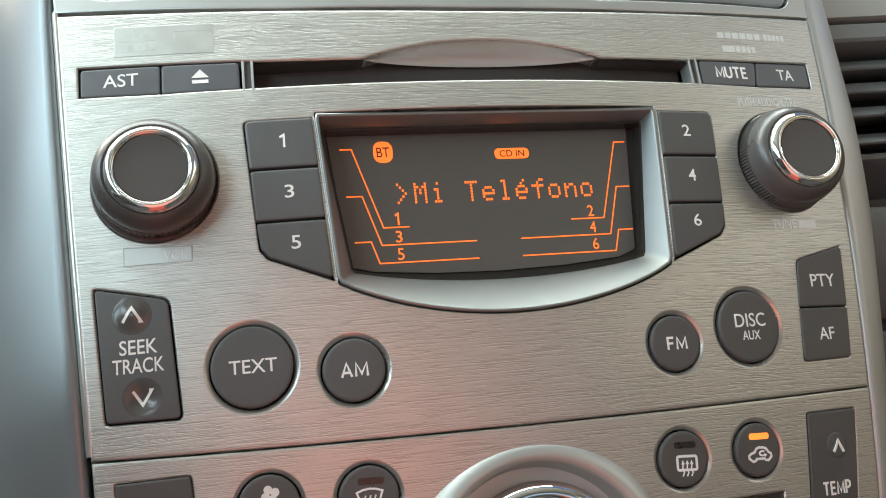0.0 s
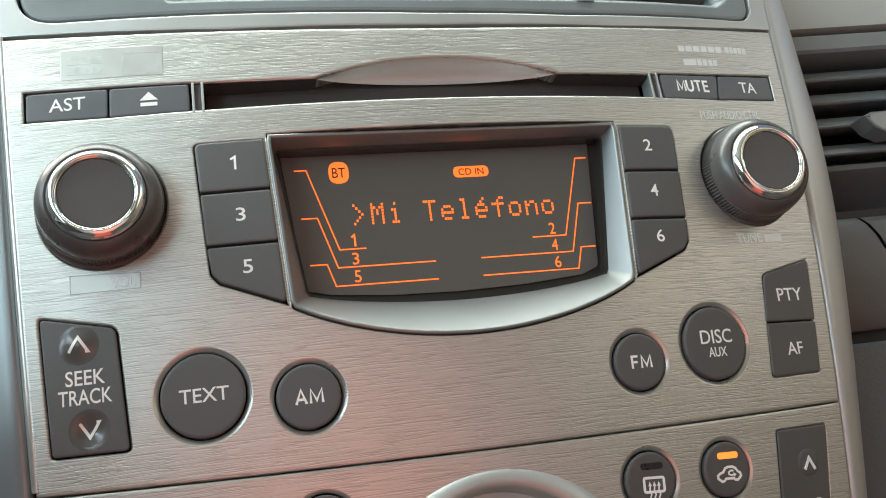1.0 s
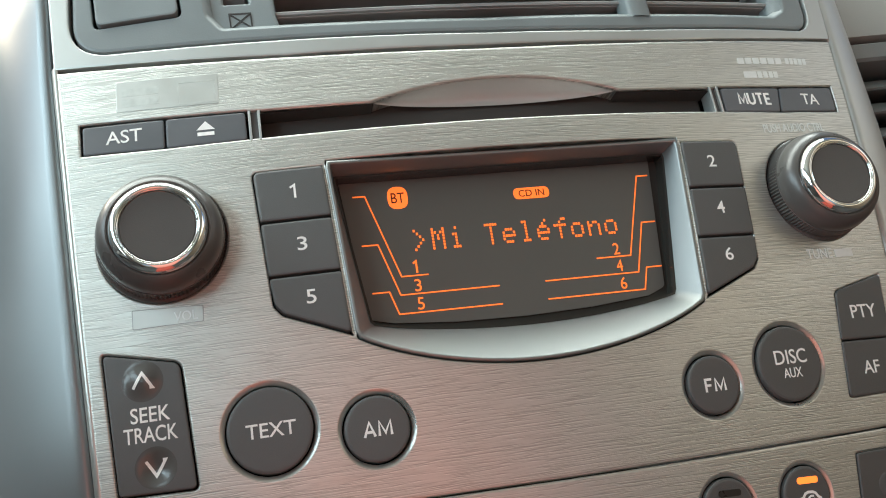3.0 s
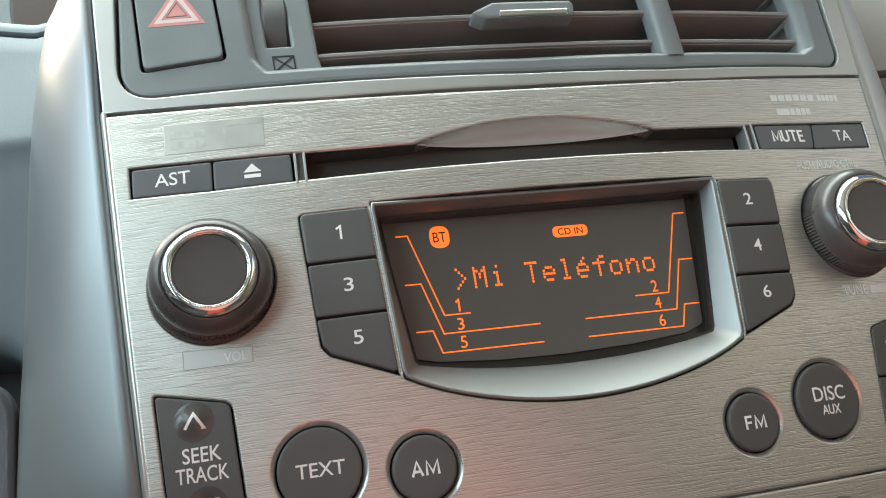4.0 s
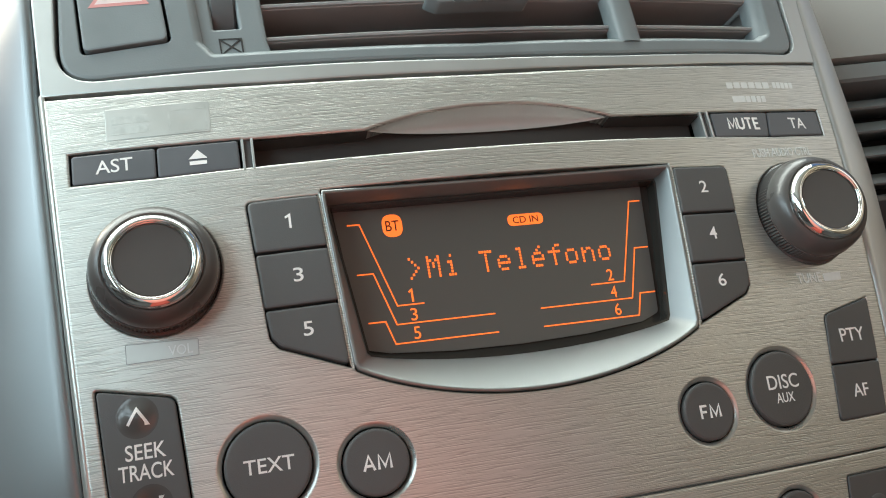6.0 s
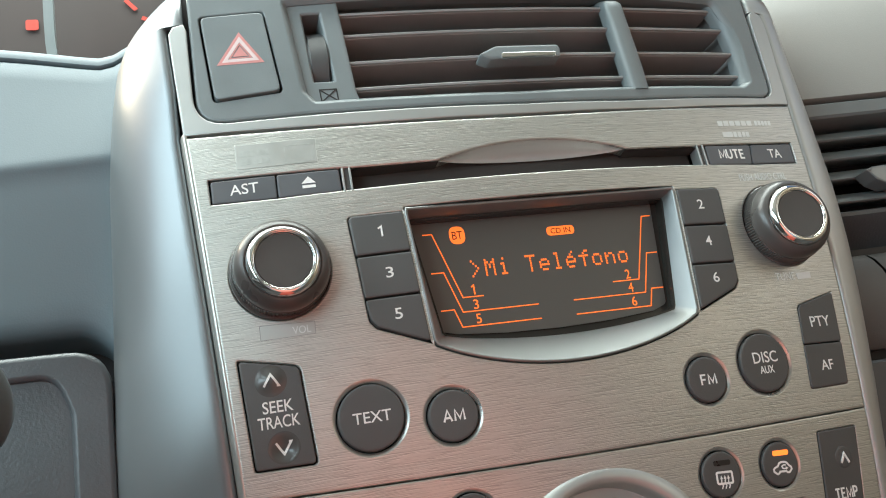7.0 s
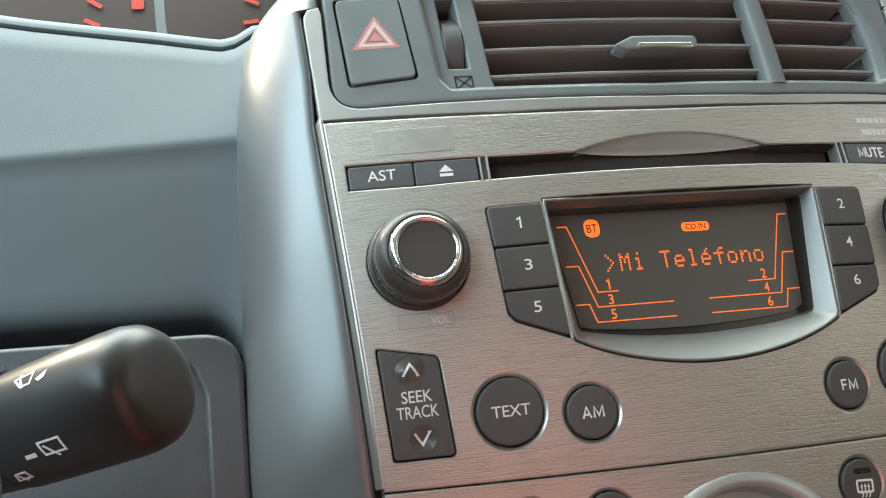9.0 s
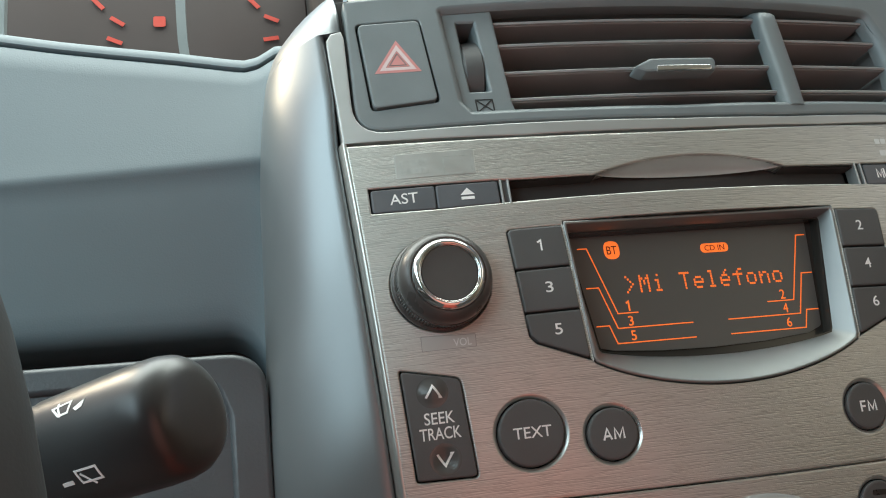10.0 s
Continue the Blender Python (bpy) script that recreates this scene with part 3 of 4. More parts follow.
for s, names in ((-1, "135"), (1, "246")):
    heights = [(-10.4, -25.0), (-25.6, -40.3), (-40.9, None)]
    for n, (za, zb) in zip(names, heights):
        def x_in(z):
            return lerp(53.6, 50.9, (-9.9 - z) / 48.7)

        def x_out(z):
            return lerp(72.5, 70.5, (-9.9 - z) / 36)
        if zb:
            q = [(-x_out(za), za), (-x_in(za), za), (-x_in(zb), zb), (-x_out(zb), zb)]
            rs = [1.8 if n in "12" else 0.9, 0.9, 0.9, 0.9]
        else:
            q = [(-x_out(za), za), (-x_in(za), za), (-50.9, -57.6), (-67.8, -50.6), (-69.9, -48.0)]
            rs = [0.9, 0.9, 1.0, 2.5, 2.0]
        loop = rounded(q, rs)
        if s > 0:
            loop = [(-x, z) for x, z in reversed(loop)]
        cx = -s * -62.2 if n in "12" else s * 61.3 if n in "34" else s * 60.4
        cz = {"1": -17.2, "2": -17.0, "3": -32.2, "4": -31.8, "5": -46.9, "6": -46.2}[n]
        w = 0.8 if n == "1" else 1.3
        key("preset_button", loop, 0.9, BUTTON, [(n, cx - w, cx + w, cz - 1.9, cz + 1.9)], label="charcoal preset key numbered " + n, edge=0.6)


DOMES = ((-104.4, -63.0, 1), (-102.4, -84.7, -1))


def swell(x, z, cx, cz, r):
    """Height of a soft round finger mark of radius r at (x, z)."""
    return 0.5 * (1 + math.cos(math.pi * min(1.0, math.hypot(x - cx, z - cz) / r)))


def chevrons(bm, h):
    for x, z, s in DOMES:
        fresh = bmesh.new()
        ribbon(fresh, dense([(x - 2.4, z - s * 1.8), (x, z + s * 1.9), (x + 2.4, z - s * 1.8)], 0.8)[:-5], 0.75, h + 0.05, thick=0.1)
        for v in fresh.verts:
            v.co.y += 1.35 * s * swell(v.co.x, v.co.z, x, z, 5.2)
        me = bpy.data.meshes.new("stroke")
        fresh.to_mesh(me)
        bm.from_mesh(me)
        fresh.free()
        bpy.data.meshes.remove(me)
    return bm


seek_key = key("seek_track_button", rounded(offset(SEEK, 0.9), [1.1, 2.6, 1.4, 1.2]), 0.5, BUTTON, [("SEEK", -107.9, -98.1, -73.4, -69.5), ("TRACK", -109.8, -96.5, -78.3, -74.4)], marks=chevrons, edge=0.4, bold=0.008, holes=[circle(x, z, 5.2, 36) for x, z, _ in DOMES], label="charcoal rocker key for seek and track")
for x, z, up in DOMES:
    bm = bmesh.new()
    walls(bm, [(circle(x, z, 5.2 * k / 12, 36), 0.5 + 1.35 * up * swell(5.2 * k / 12, 0, 0, 0, 5.2)) for k in range(12, 0, -1)])
    slab(bm, circle(x, z, 5.2 / 12, 36), 0.5 + 1.35 * up * swell(5.2 / 12, 0, 0, 0, 5.2) - 0.02, 0.02)
    part("finger_dome", bm, DOME, seek_key, "raised round finger mark" if up > 0 else "hollow round finger mark", sharp=80, warp=True)

split = -74.2
key("pty_button", rounded([(94.9, -59.4), (113.6, -54.9), (111.9, split), (92.8, split)], [3.0, 1.0, 0.9, 0.9]), 0.5, BUTTON, [("PTY", 98.7, 108.4, -68.0, -64.0)])
key("af_button", rounded([(92.8, split - 0.4), (111.9, split - 0.4), (110.2, -90.4), (91.6, -90.9)], [0.9, 0.9, 1.4, 1.8]), 0.5, BUTTON, [("AF", 98.7, 104.7, -84.6, -80.8)])
WORDS = {"text_button": [("TEXT", -80.0, -67.5, -81.3, -77.7)], "am_button": [("AM", -50.7, -43.8, -84.8, -81.0)],
         "fm_button": [("FM", 44.0, 50.2, -84.7, -81.1)], "disc_button": [("DISC", 67.8, 78.7, -79.5, -75.4), ("AUX", 69.9, 76.2, -83.4, -80.6)]}
for name, (x, z, r) in ROUND.items():
    key(name, circle(x, z, r, 56), 0.7, BUTTON, WORDS[name], edge=0.7)
    bm = bmesh.new()
    walls(bm, [(circle(x, z, r + q, 56), h) for q, h in ((1.85, -0.04), (1.75, -0.01), (1.6, -0.08), (1.1, -0.41), (0.6, -0.74), (0.5, -0.86), (0.42, -1.2), (0.40, -5))])
    part("key_surround", bm, DISH, radio, "smooth hollow silver ring", sharp=70, warp=True)

# the rolled edge of the faceplate on the driver side
rows = []
for k in range(23):
    z = lerp(30.5, -98.5, k / 22)
    w = half(z)
    rows.append([(-w - dx, S(w, z) + dy, z) for dx, dy in ((-0.9, 0.06), (-0.5, -0.02), (0.1, 0.05), (0.6, 0.6), (1.1, 2.0), (1.5, 4.5), (1.7, 9.0))])
part("faceplate_edge", loft(rows), DISH, radio, "smooth rolled silver edge", sharp=70)

# knobs
for s, name, label in ((-1, "volume_knob", "black volume knob with ribbed skirt"), (1, "tuning_knob", "black tuning knob with ribbed skirt")):
    x, z = s * KNOB[0], KNOB[1]
    y0 = S(x, z)
    skirt = [(12, -5), (17.0, -1.5), (17.0, 0.3), (16.8, 0.75), (16.5, 0.95), (16.35, 1.05), (16.35, 1.3), (16.25, 6.0), (16.1, 6.3), (15.9, 6.4), (15.85, 6.6), (15.9, 7.0),
             (15.85, 7.8), (15.7, 8.8), (15.4, 9.9), (14.9, 11.0), (14.2, 12.0), (13.4, 12.7), (12.8, 13.0), (12.4, 12.9), (12.2, 12.4)]
    set_to = (y0, -0.06, -0.02 * s)
    knob = part(name, lathe(x, z, skirt, 200, (6, 7, 0.42), *set_to), RUBBER, radio, label, sharp=40)
    part("knob_well", button(circle(x, z, 17.4, 56), -1.2, 0.3, -3.0), BLACK, radio, "dark sunken well under the knob", warp=True)
    part("chrome_ring", lathe(x, z, [(12.25, 12.3), (12.28, 12.9), (12.15, 13.5), (11.65, 14.35), (11.05, 14.95), (10.5, 15.22), (10.1, 15.2), (9.95, 15.0), (9.9, 14.2)], 96, None, *set_to), CHROME, knob, "polished chrome ring", sharp=60)
    part("inner_ring", lathe(x, z, [(9.95, 14.2), (9.85, 14.9), (9.7, 15.05), (9.5, 14.95), (9.4, 14.2)], 96, None, *set_to), CHROME, knob, "thin polished chrome ring", sharp=60)
    part("cap", lathe(x, z, [(9.35, 13.4), (9.3, 14.4), (9.1, 14.65), (6.0, 14.55), (3.0, 14.5), (0.6, 14.5)], 96, None, *set_to), CAP, knob, "flat matt charcoal cap")

# printed and worn markings on the faceplate
faceplate_marks = [("label_patch", rounded([(-107.8, 13.3), (-79.8, 12.5), (-79.6, 22.2), (-107.8, 23.0)], 0.4), STICKER, "faint clear label patch"),
                   ("label_patch", rounded([(-106.1, -49.4), (-88.2, -49.5), (-88.1, -45.3), (-106.1, -44.4)], 0.3), STICKER, "faint clear label patch")]
for name, loop, mat, label in faceplate_marks:
    part(name, button(loop, 0.07, 0.06, -0.2, 3.0), mat, radio, label, warp=True)


def bars(name, spans, z, tall, label):
    """A worn line of print as short plain bars: (start, end) spans along x."""
    for a, b in spans:
        za, zb = z + 0.035 * (a - 84), z + 0.035 * (b - 84)
        part(name, slab(bmesh.new(), rounded([(a, za), (b, zb), (b + 0.2, zb + tall), (a + 0.2, za + tall)], 0.3, 3), 0.04, 0.03), FAINT, radio, label, warp=True)


part("label_edge", ribbon(bmesh.new(), dense(faceplate_marks[1][1], 3.0), 0.2, 0.09, True, 0.03), GRIME, radio, "thin grey line of dirt round the label", warp=True)
bars("maker_mark", [(82.8 + 3.0 * k, 85.2 + 3.0 * k) for k in range(6)] + [(101.9 + 1.8 * k, 103.3 + 1.8 * k) for k in range(5)], 17.5, 2.3, "pale worn print as a plain bar")
bars("disc_mark", [(83.6, 88.6), (89.0, 90.7), (91.2, 92.9), (93.5, 95.0), (95.4, 97.0)], 12.3, 2.4, "pale worn disc mark as a plain bar")
for k in range(2):
    part("format_mark", slab(bmesh.new(), [(-106.2, 18.0 - 3.2 * k), (-96.2, 17.8 - 3.2 * k), (-96.2, 20.2 - 3.2 * k), (-106.2, 20.4 - 3.2 * k)], 0.08, 0.03), FADED, radio, "faded print as a plain bar", warp=True)
part("disc_mark", ribbon(bmesh.new(), [(-90.8, 13.6), (-80.9, 13.4), (-80.8, 20.2), (-90.8, 20.5)], 0.5, 0.08, True, 0.03), FADED, radio, "faded outline of a disc mark", warp=True)
part("lettering", lettering("PUSH AUDIO CTRL", 84.8, 108.8, -7.0, -4.0, 0.06, 0.016, 1.0), FAINT, radio, "pale worn lettering", warp=True)
part("lettering", lettering("TUNE", 88.0, 97.5, -49.2, -46.0, 0.06, 0.016), FAINT, radio, "pale worn lettering", warp=True)
part("worn_print", slab(bmesh.new(), [(98.6, -49.0), (105.5, -48.8), (105.6, -46.2), (98.6, -46.4)], 0.04, 0.04), FAINT, radio, "pale worn print as a plain bar", warp=True)
part("lettering", lettering("VOL", -95.6, -89.6, -48.8, -46.2, 0.10, 0.006), FAINT, radio, "pale worn lettering", warp=True)

# display: bezel, smoked field, and the lit signs
PANE = 13.0
LEDGE = 9.0
field = [(-50.4, -11.2), (50.4, -10.8), (50.7, -12.4), (45.0, -53.6)] + [(44.2 * u, -59.5 + 0.0020 * (44.2 * u) ** 2 + 0.4 * u ** 8) for u in CHIN] + [(-45.2, -54.0), (-50.7, -12.8)]


def ring3(loop, h, flat=None):
    return [(x, flat if flat is not None else S(x, z) - h, z) for x, z in loop]


o1, o2, o3 = offset(screen, 0.65), offset(screen, 0.85), offset(screen, 1.8)
rings = [ring3(o1, -5), ring3(o1, 0.2), ring3(o2, 0.5), ring3(offset(screen, 1.2), 0.55), ring3(offset(screen, 1.5), 0.45), ring3(o3, 0.1), ring3(field, 0, LEDGE - 0.3), ring3(offset(field, 0.25), 0, LEDGE)]
bm = bmesh.new()
vs = [[bm.verts.new(p) for p in r] for r in rings]
for a, b in zip(vs, vs[1:]):
    for i in range(len(a)):
        j = (i + 1) % len(a)
        bm.faces.new((a[i], a[j], b[j], b[i]))
part("display_bezel", bm, BEZEL, radio, "smooth silver bezel with a curved chin", sharp=50)
bm = bmesh.new()
vs = [[bm.verts.new(p) for p in ring3(offset(field, 0.2), 0, y)] for y in (LEDGE - 0.2, PANE + 2.2)]
for i in range(len(field)):
    j = (i + 1) % len(field)
    bm.faces.new((vs[0][i], vs[0][j], vs[1][j], vs[1][i]))
part("display_shroud", thicken(bm, 0.6), GLASS, radio, "dark shroud between bezel and display glass", sharp=50)


def flat_sheet(loop, y, thick=0.5):
    bm = bmesh.new()
    slab(bm, loop, 0, thick)
    for v in bm.verts:
        v.co.y = y - v.co.y
    return bm


def flat(bm, y=PANE):
    for v in bm.verts:
        v.co.y = y - v.co.y
    return bm


pane = part("display_pane", flat_sheet(offset(field, -0.6), PANE + 1.4, 0.5), GLASS, radio, "smoked dark display glass")
lit = rounded([(-49.0, -9.0), (47.4, -9.0), (43.6, -51.4), (38.0, -53.6), (20, -55.2), (0, -55.8), (-20, -55.4), (-38, -54.0), (-44.6, -52.4)], [1, 1, 2, 0, 0, 0, 0, 0, 2])
part("lcd_field", flat_sheet(lit, PANE + 0.22, 0.06), LCD, pane, "dim brown display field")
for pts in ([(-45.1, -16.3), (-41.6, -16.3), (-34.1, -41.0), (-26.4, -41.0)], [(-44.2, -31.1), (-39.6, -31.1), (-35.0, -46.3), (-6.4, -46.3)],
            [(-42.9, -45.1), (-38.1, -45.1), (-36.1, -51.7), (-6.3, -51.7)], [(24.3, -41.0), (35.0, -41.0), (42.3, -16.2), (45.9, -16.2)],
            [(7.4, -46.3), (36.4, -46.3), (40.7, -31.1), (45.1, -31.1)], [(7.3, -51.7), (37.3, -51.7), (39.2, -45.1), (44.0, -45.1)]):
    part("guide_line", flat(ribbon(bmesh.new(), pts, 0.36, 0.0, thick=0.05)), ORANGE, pane, "thin lit orange guide line")
for n, x, z in (("1", -29.8, -38.5), ("3", -29.8, -43.9), ("5", -29.7, -49.2), ("2", 30.9, -38.6), ("4", 30.9, -43.8), ("6", 31.0, -49.2)):
    w = 0.6 if n == "1" else 0.95
    part("guide_number", flat(lettering(n, x - w, x + w, z - 1.75, z + 1.75, 0.0, 0.0)), ORANGE, pane, "lit orange number")
part("phone_sign", flat(slab(bmesh.new(), rounded([(-35.1, -14.0), (-29.2, -14.0), (-29.2, -20.8), (-35.1, -20.8)], 2.9), 0.0, 0.05)), ORANGE, pane, "lit orange rounded sign")
part("lettering", flat(lettering("BT", -34.1, -30.2, -19.0, -15.9, 0.06)), INK, pane, "dark letters on the lit sign")
part("disc_sign", flat(slab(bmesh.new(), rounded([(2.5, -17.2), (13.6, -17.2), (13.6, -20.7), (2.5, -20.7)], 1.75), 0.0, 0.05)), ORANGE, pane, "lit orange capsule sign")
part("lettering", flat(lettering("CD IN", 4.1, 12.0, -20.0, -17.9, 0.06)), INK, pane, "dark letters on the lit sign")
DOTS = {">": "10000 01000 00100 00010 00100 01000 10000", "M": "10001 11011 10101 10101 10001 10001 10001", "i": "00100 00000 01100 00100 00100 00100 01110",
        "T": "11111 00100 00100 00100 00100 00100 00100", "e": "00000 00000 01110 10001 11111 10000 01110", "l": "01100 00100 00100 00100 00100 00100 01110",
        "\u00e9": "00010 00100 01110 10001 11111 10000 01110", "f": "00011 00100 11111 00100 00100 00100 00100", "o": "00000 00000 01110 10001 10001 10001 01110",
        "n": "00000 00000 10110 11001 10001 10001 10001"}
for k, ch in enumerate(">Mi Tel\u00e9fono"):
    if ch == " ":
        continue
    bm = bmesh.new()
    for r, row in enumerate(DOTS[ch].split()):
        for c, bit in enumerate(row):
            if bit == "1":
                x, z = -28.85 + 5.27 * k + 0.79 * c, -27.85 - 0.945 * r
                slab(bm, [(x - 0.30, z - 0.36), (x + 0.30, z - 0.36), (x + 0.30, z + 0.36), (x - 0.30, z + 0.36)], 0.0, 0.05)
    part("dot_character", flat(bm), ORANGE, pane, "lit orange dot-matrix letter")

# ---- climate control panel ----
climate = thing("climate_panel", (0, 14, -140), "brushed silver climate control panel with round keys below the radio", "climate panel")
LOW = -178
shape = [(x, -101.75 + 1.9 * (abs(x) / 116) ** 2) for x in range(-105, 106, 15)]
shape = [(-half(-99.85), -99.85)] + shape + [(half(-99.85), -99.85)] + [(half(z), z) for z in (-125, -150, LOW)] + [(-half(z), z) for z in (LOW, -150, -125)]
square = rounded([(-110.9, -105.6), (-90.6, -105.4), (-87.6, -139), (-107.8, -141)], 1.5)
temp = rounded([(89.2, -105.9), (109.2, -105.5), (105.0, -141), (86.4, -140)], 1.5)
readout = rounded([(35.0, -128.3), (78.8, -127.6), (76.5, -143), (37.5, -144)], 1.0)
CROUND = {"fan_off_button": (-71.6, -115.7, 8.0), "windscreen_button": (-45.7, -116.0, 7.9), "rear_window_button": (45.0, -115.6, 7.8), "recirculation_button": (70.1, -115.4, 7.7)}
rims = [circle(x, z, r + 1.63, 48) for x, z, r in CROUND.values()]
part("faceplate", plate(offset(shape, 0.9), [square, temp, readout, circle(0, -143, 33, 64), *rims], 7.0, 0.6, [0.5, 0.5, 0.5, 0.4] + [0.25] * 4, 6.0), BRUSHED, climate, "horizontally brushed silver faceplate", warp=True)
part("backing", button(offset(shape, 1.5), -9.5, 0.5, -22.0, 8.0), BLACK, climate, warp=True)
key("fan_up_button", offset(square, 0.6), 0.4, BUTTON, parent=climate)


def fan(bm, h):
    for k in range(4):
        a = k * math.pi / 2 + 0.4
        slab(bm, circle(-71.2 + 1.35 * math.cos(a), -112.9 + 1.35 * math.sin(a), 1.15, 14), h)
    return bm


def screen_sign(bm, h):
    ribbon(bm, [(-49.0, -114.9), (-47.3, -114.3), (-45.6, -114.1), (-43.9, -114.3), (-42.2, -114.9), (-43.6, -118.7), (-45.6, -118.4), (-47.6, -118.7)], 0.55, h, True)
    for k in range(3):
        x = -46.9 + 1.35 * k
        ribbon(bm, [(x, -120.0), (x + 0.3, -118.3), (x - 0.2, -117.1), (x + 0.2, -115.8)], 0.42, h, thick=0.09)
    return bm


def rear_sign(bm, h):
    ribbon(bm, rounded([(42.7, -114.8), (48.9, -115.1), (48.8, -118.9), (42.6, -118.6)], 0.6), 0.75, h, True)
    for k in range(3):
        x, dz = 44.3 + 1.4 * k, -0.08 * k
        ribbon(bm, [(x - 0.3, -120.4 + dz), (x + 0.25, -119.4 + dz), (x - 0.15, -118.3 + dz), (x + 0.1, -117.0 + dz)], 0.42, h, thick=0.09)
        slab(bm, [(x - 0.5, -117.1 + dz), (x + 0.62, -117.1 + dz), (x + 0.08, -115.9 + dz)], h, 0.1)
    return bm


def car_sign(bm, h):
    body = [(66.6, -117.7), (66.6, -116.9), (67.4, -116.4), (68.5, -116.1), (69.3, -115.1), (70.3, -114.8), (71.8, -114.9), (72.7, -115.3), (73.4, -116.3), (74.2, -116.8), (74.4, -117.6),
            (73.8, -118.2), (73.1, -118.7), (72.2, -118.5), (71.9, -118.1), (69.1, -118.0), (68.7, -118.5), (67.9, -118.7), (67.2, -118.2)]
    ribbon(bm, body, 0.72, h, True)
    ribbon(bm, [(72.0, -116.0), (71.0, -115.9), (70.3, -116.3), (70.4, -116.9), (71.2, -117.2), (72.2, -117.1)], 0.5, h, thick=0.09)
    return slab(bm, [(71.9, -116.5), (72.0, -117.7), (72.9, -117.1)], h, 0.1)


SIGNS = {"fan_off_button": fan, "windscreen_button": screen_sign, "rear_window_button": rear_sign, "recirculation_button": car_sign}
for name, (x, z, r) in CROUND.items():
    words = [("OFF", -75.2, -67.8, -119.3, -116.2)] if name == "fan_off_button" else []
    ob = key(name, circle(x, z, r, 48), 0.7, BUTTON, words, climate, 0.7, SIGNS[name])
    bm = bmesh.new()
    walls(bm, [(circle(x, z, r + q, 48), h) for q, h in ((1.7, -0.04), (1.6, -0.01), (1.45, -0.08), (1.0, -0.37), (0.6, -0.63), (0.5, -0.75), (0.42, -1.2), (0.40, -5))])
    part("key_surround", bm, DISH, climate, "smooth hollow silver ring", sharp=70, warp=True)
    if name != "fan_off_button":
        lamp = rounded([(x - 2.9, z + 3.0), (x + 4.0, z + 2.8), (x + 4.1, z + 4.6), (x - 2.8, z + 4.8)], 0.85)
        on = name == "recirculation_button"
        part("indicator", slab(bmesh.new(), lamp, 0.7, 0.1), AMBER if on else LENS, ob, "lit amber indicator" if on else "unlit dark indicator", warp=True)


def up_mark(bm, h):
    return ribbon(bm, [(97.6, -118.6), (99.6, -115.4), (101.4, -118.8)], 0.75, h + 0.45, thick=0.2)


temp_key = key("temperature_button", offset(temp, 0.6), 0.4, BUTTON, [("TEMP", 92.3, 102.6, -131.0, -127.2)], climate, marks=up_mark)
bm = bmesh.new()
rings = [circle(99.4, -116.6, 4.0 * math.cos(k * math.pi / 14), 28) for k in range(7)]
walls(bm, [(q, 0.30 + 0.6 * math.sin(k * math.pi / 14) - 0.4 * math.sin(k * math.pi / 14) ** 6) for k, q in enumerate(rings)])
part("finger_dome", bm, BUTTON, temp_key, "raised round finger dome", warp=True)
part("readout", button(offset(readout, 0.5), -1.2, 0.3), GLASS, climate, "unlit dark readout window", warp=True)
y0 = S(0, -140)
dial = part("temperature_dial", lathe(0, -143, [(38.8, -2), (38.6, 0.6), (37.4, 3.0), (35.4, 5.0), (33.2, 5.9), (31.8, 5.6), (31.0, 4.4), (30.6, 1.0), (29.8, -3.0)], 96, None, y0), SILVER, climate, "large rounded silver dial surround", sharp=60)
part("chrome_ring", lathe(0, -143, [(26.4, -6), (26.2, 2.4), (25.4, 4.6), (23.8, 6.2), (22.4, 6.6), (21.8, 6.2), (21.7, 4.0)], 96, None, y0), CHROME, dial, "polished chrome ring", sharp=60)
part("cap", lathe(0, -143, [(21.7, 3.0), (21.3, 5.9), (20.4, 6.6), (12.0, 6.8), (1.0, 6.8)], 96, None, y0), BUTTON, dial, "matt charcoal dial cap")

# ---- centre air vent with hazard switch ----
vent = thing("centre_air_vent", (0, 12, 56), "blue-grey central air vent with hazard switch in a silver surround", "air vent")
TOP = 92
outer_s = [(-half(30), 30.0), (-100, 28.6), (-60, 26.2), (0, 25.2), (60, 26.1), (100, 28.2), (half(30), 29.8), (127.0, 56), (128.2, 72), (127.2, 76), (124.0, 78.0), (121.5, 76), (121.0, 74.4)]
inner_s = rounded([(121.0, 74.4), (118.6, 31.9), (95, 31.2), (45, 29.2), (0, 29.2), (-40, 30.4), (-79, 31.6), (-120.6, 32.8), (-120.8, 74.4)], [0, 9, 0, 0, 0, 0, 0, 13, 0], 10)
frame_loop = outer_s[:-1] + inner_s + [(-121.6, 77.4), (-125.4, 76.8), (-127.0, 74.0), (-127.0, 70.5), (-126.2, 55)]
part("silver_surround", plate(offset(frame_loop, 0.3), [], 9.0, 0.5, 0.5, 5.0), SILVER, vent, "smooth silver surround strip", warp=True)
body = rounded([(-120.2, TOP), (-120.2, 33.3), (-79, 32.0), (-40, 30.8), (0, 29.7), (45, 29.7), (95, 31.6), (118.2, 32.4), (121.0, TOP)], [1, 12, 0, 0, 0, 0, 0, 8, 1], 10)
opening = rounded([(-85.4, 84.6), (-82.0, 42), (-78.0, 36.4), (-40, 35.0), (0, 34.0), (50, 34.9), (104, 36.6), (109.8, 40.0), (111.2, 57), (110.0, 68), (104.0, 83.5)], [3, 4, 3, 0, 0, 0, 2, 4, 3, 3, 6])
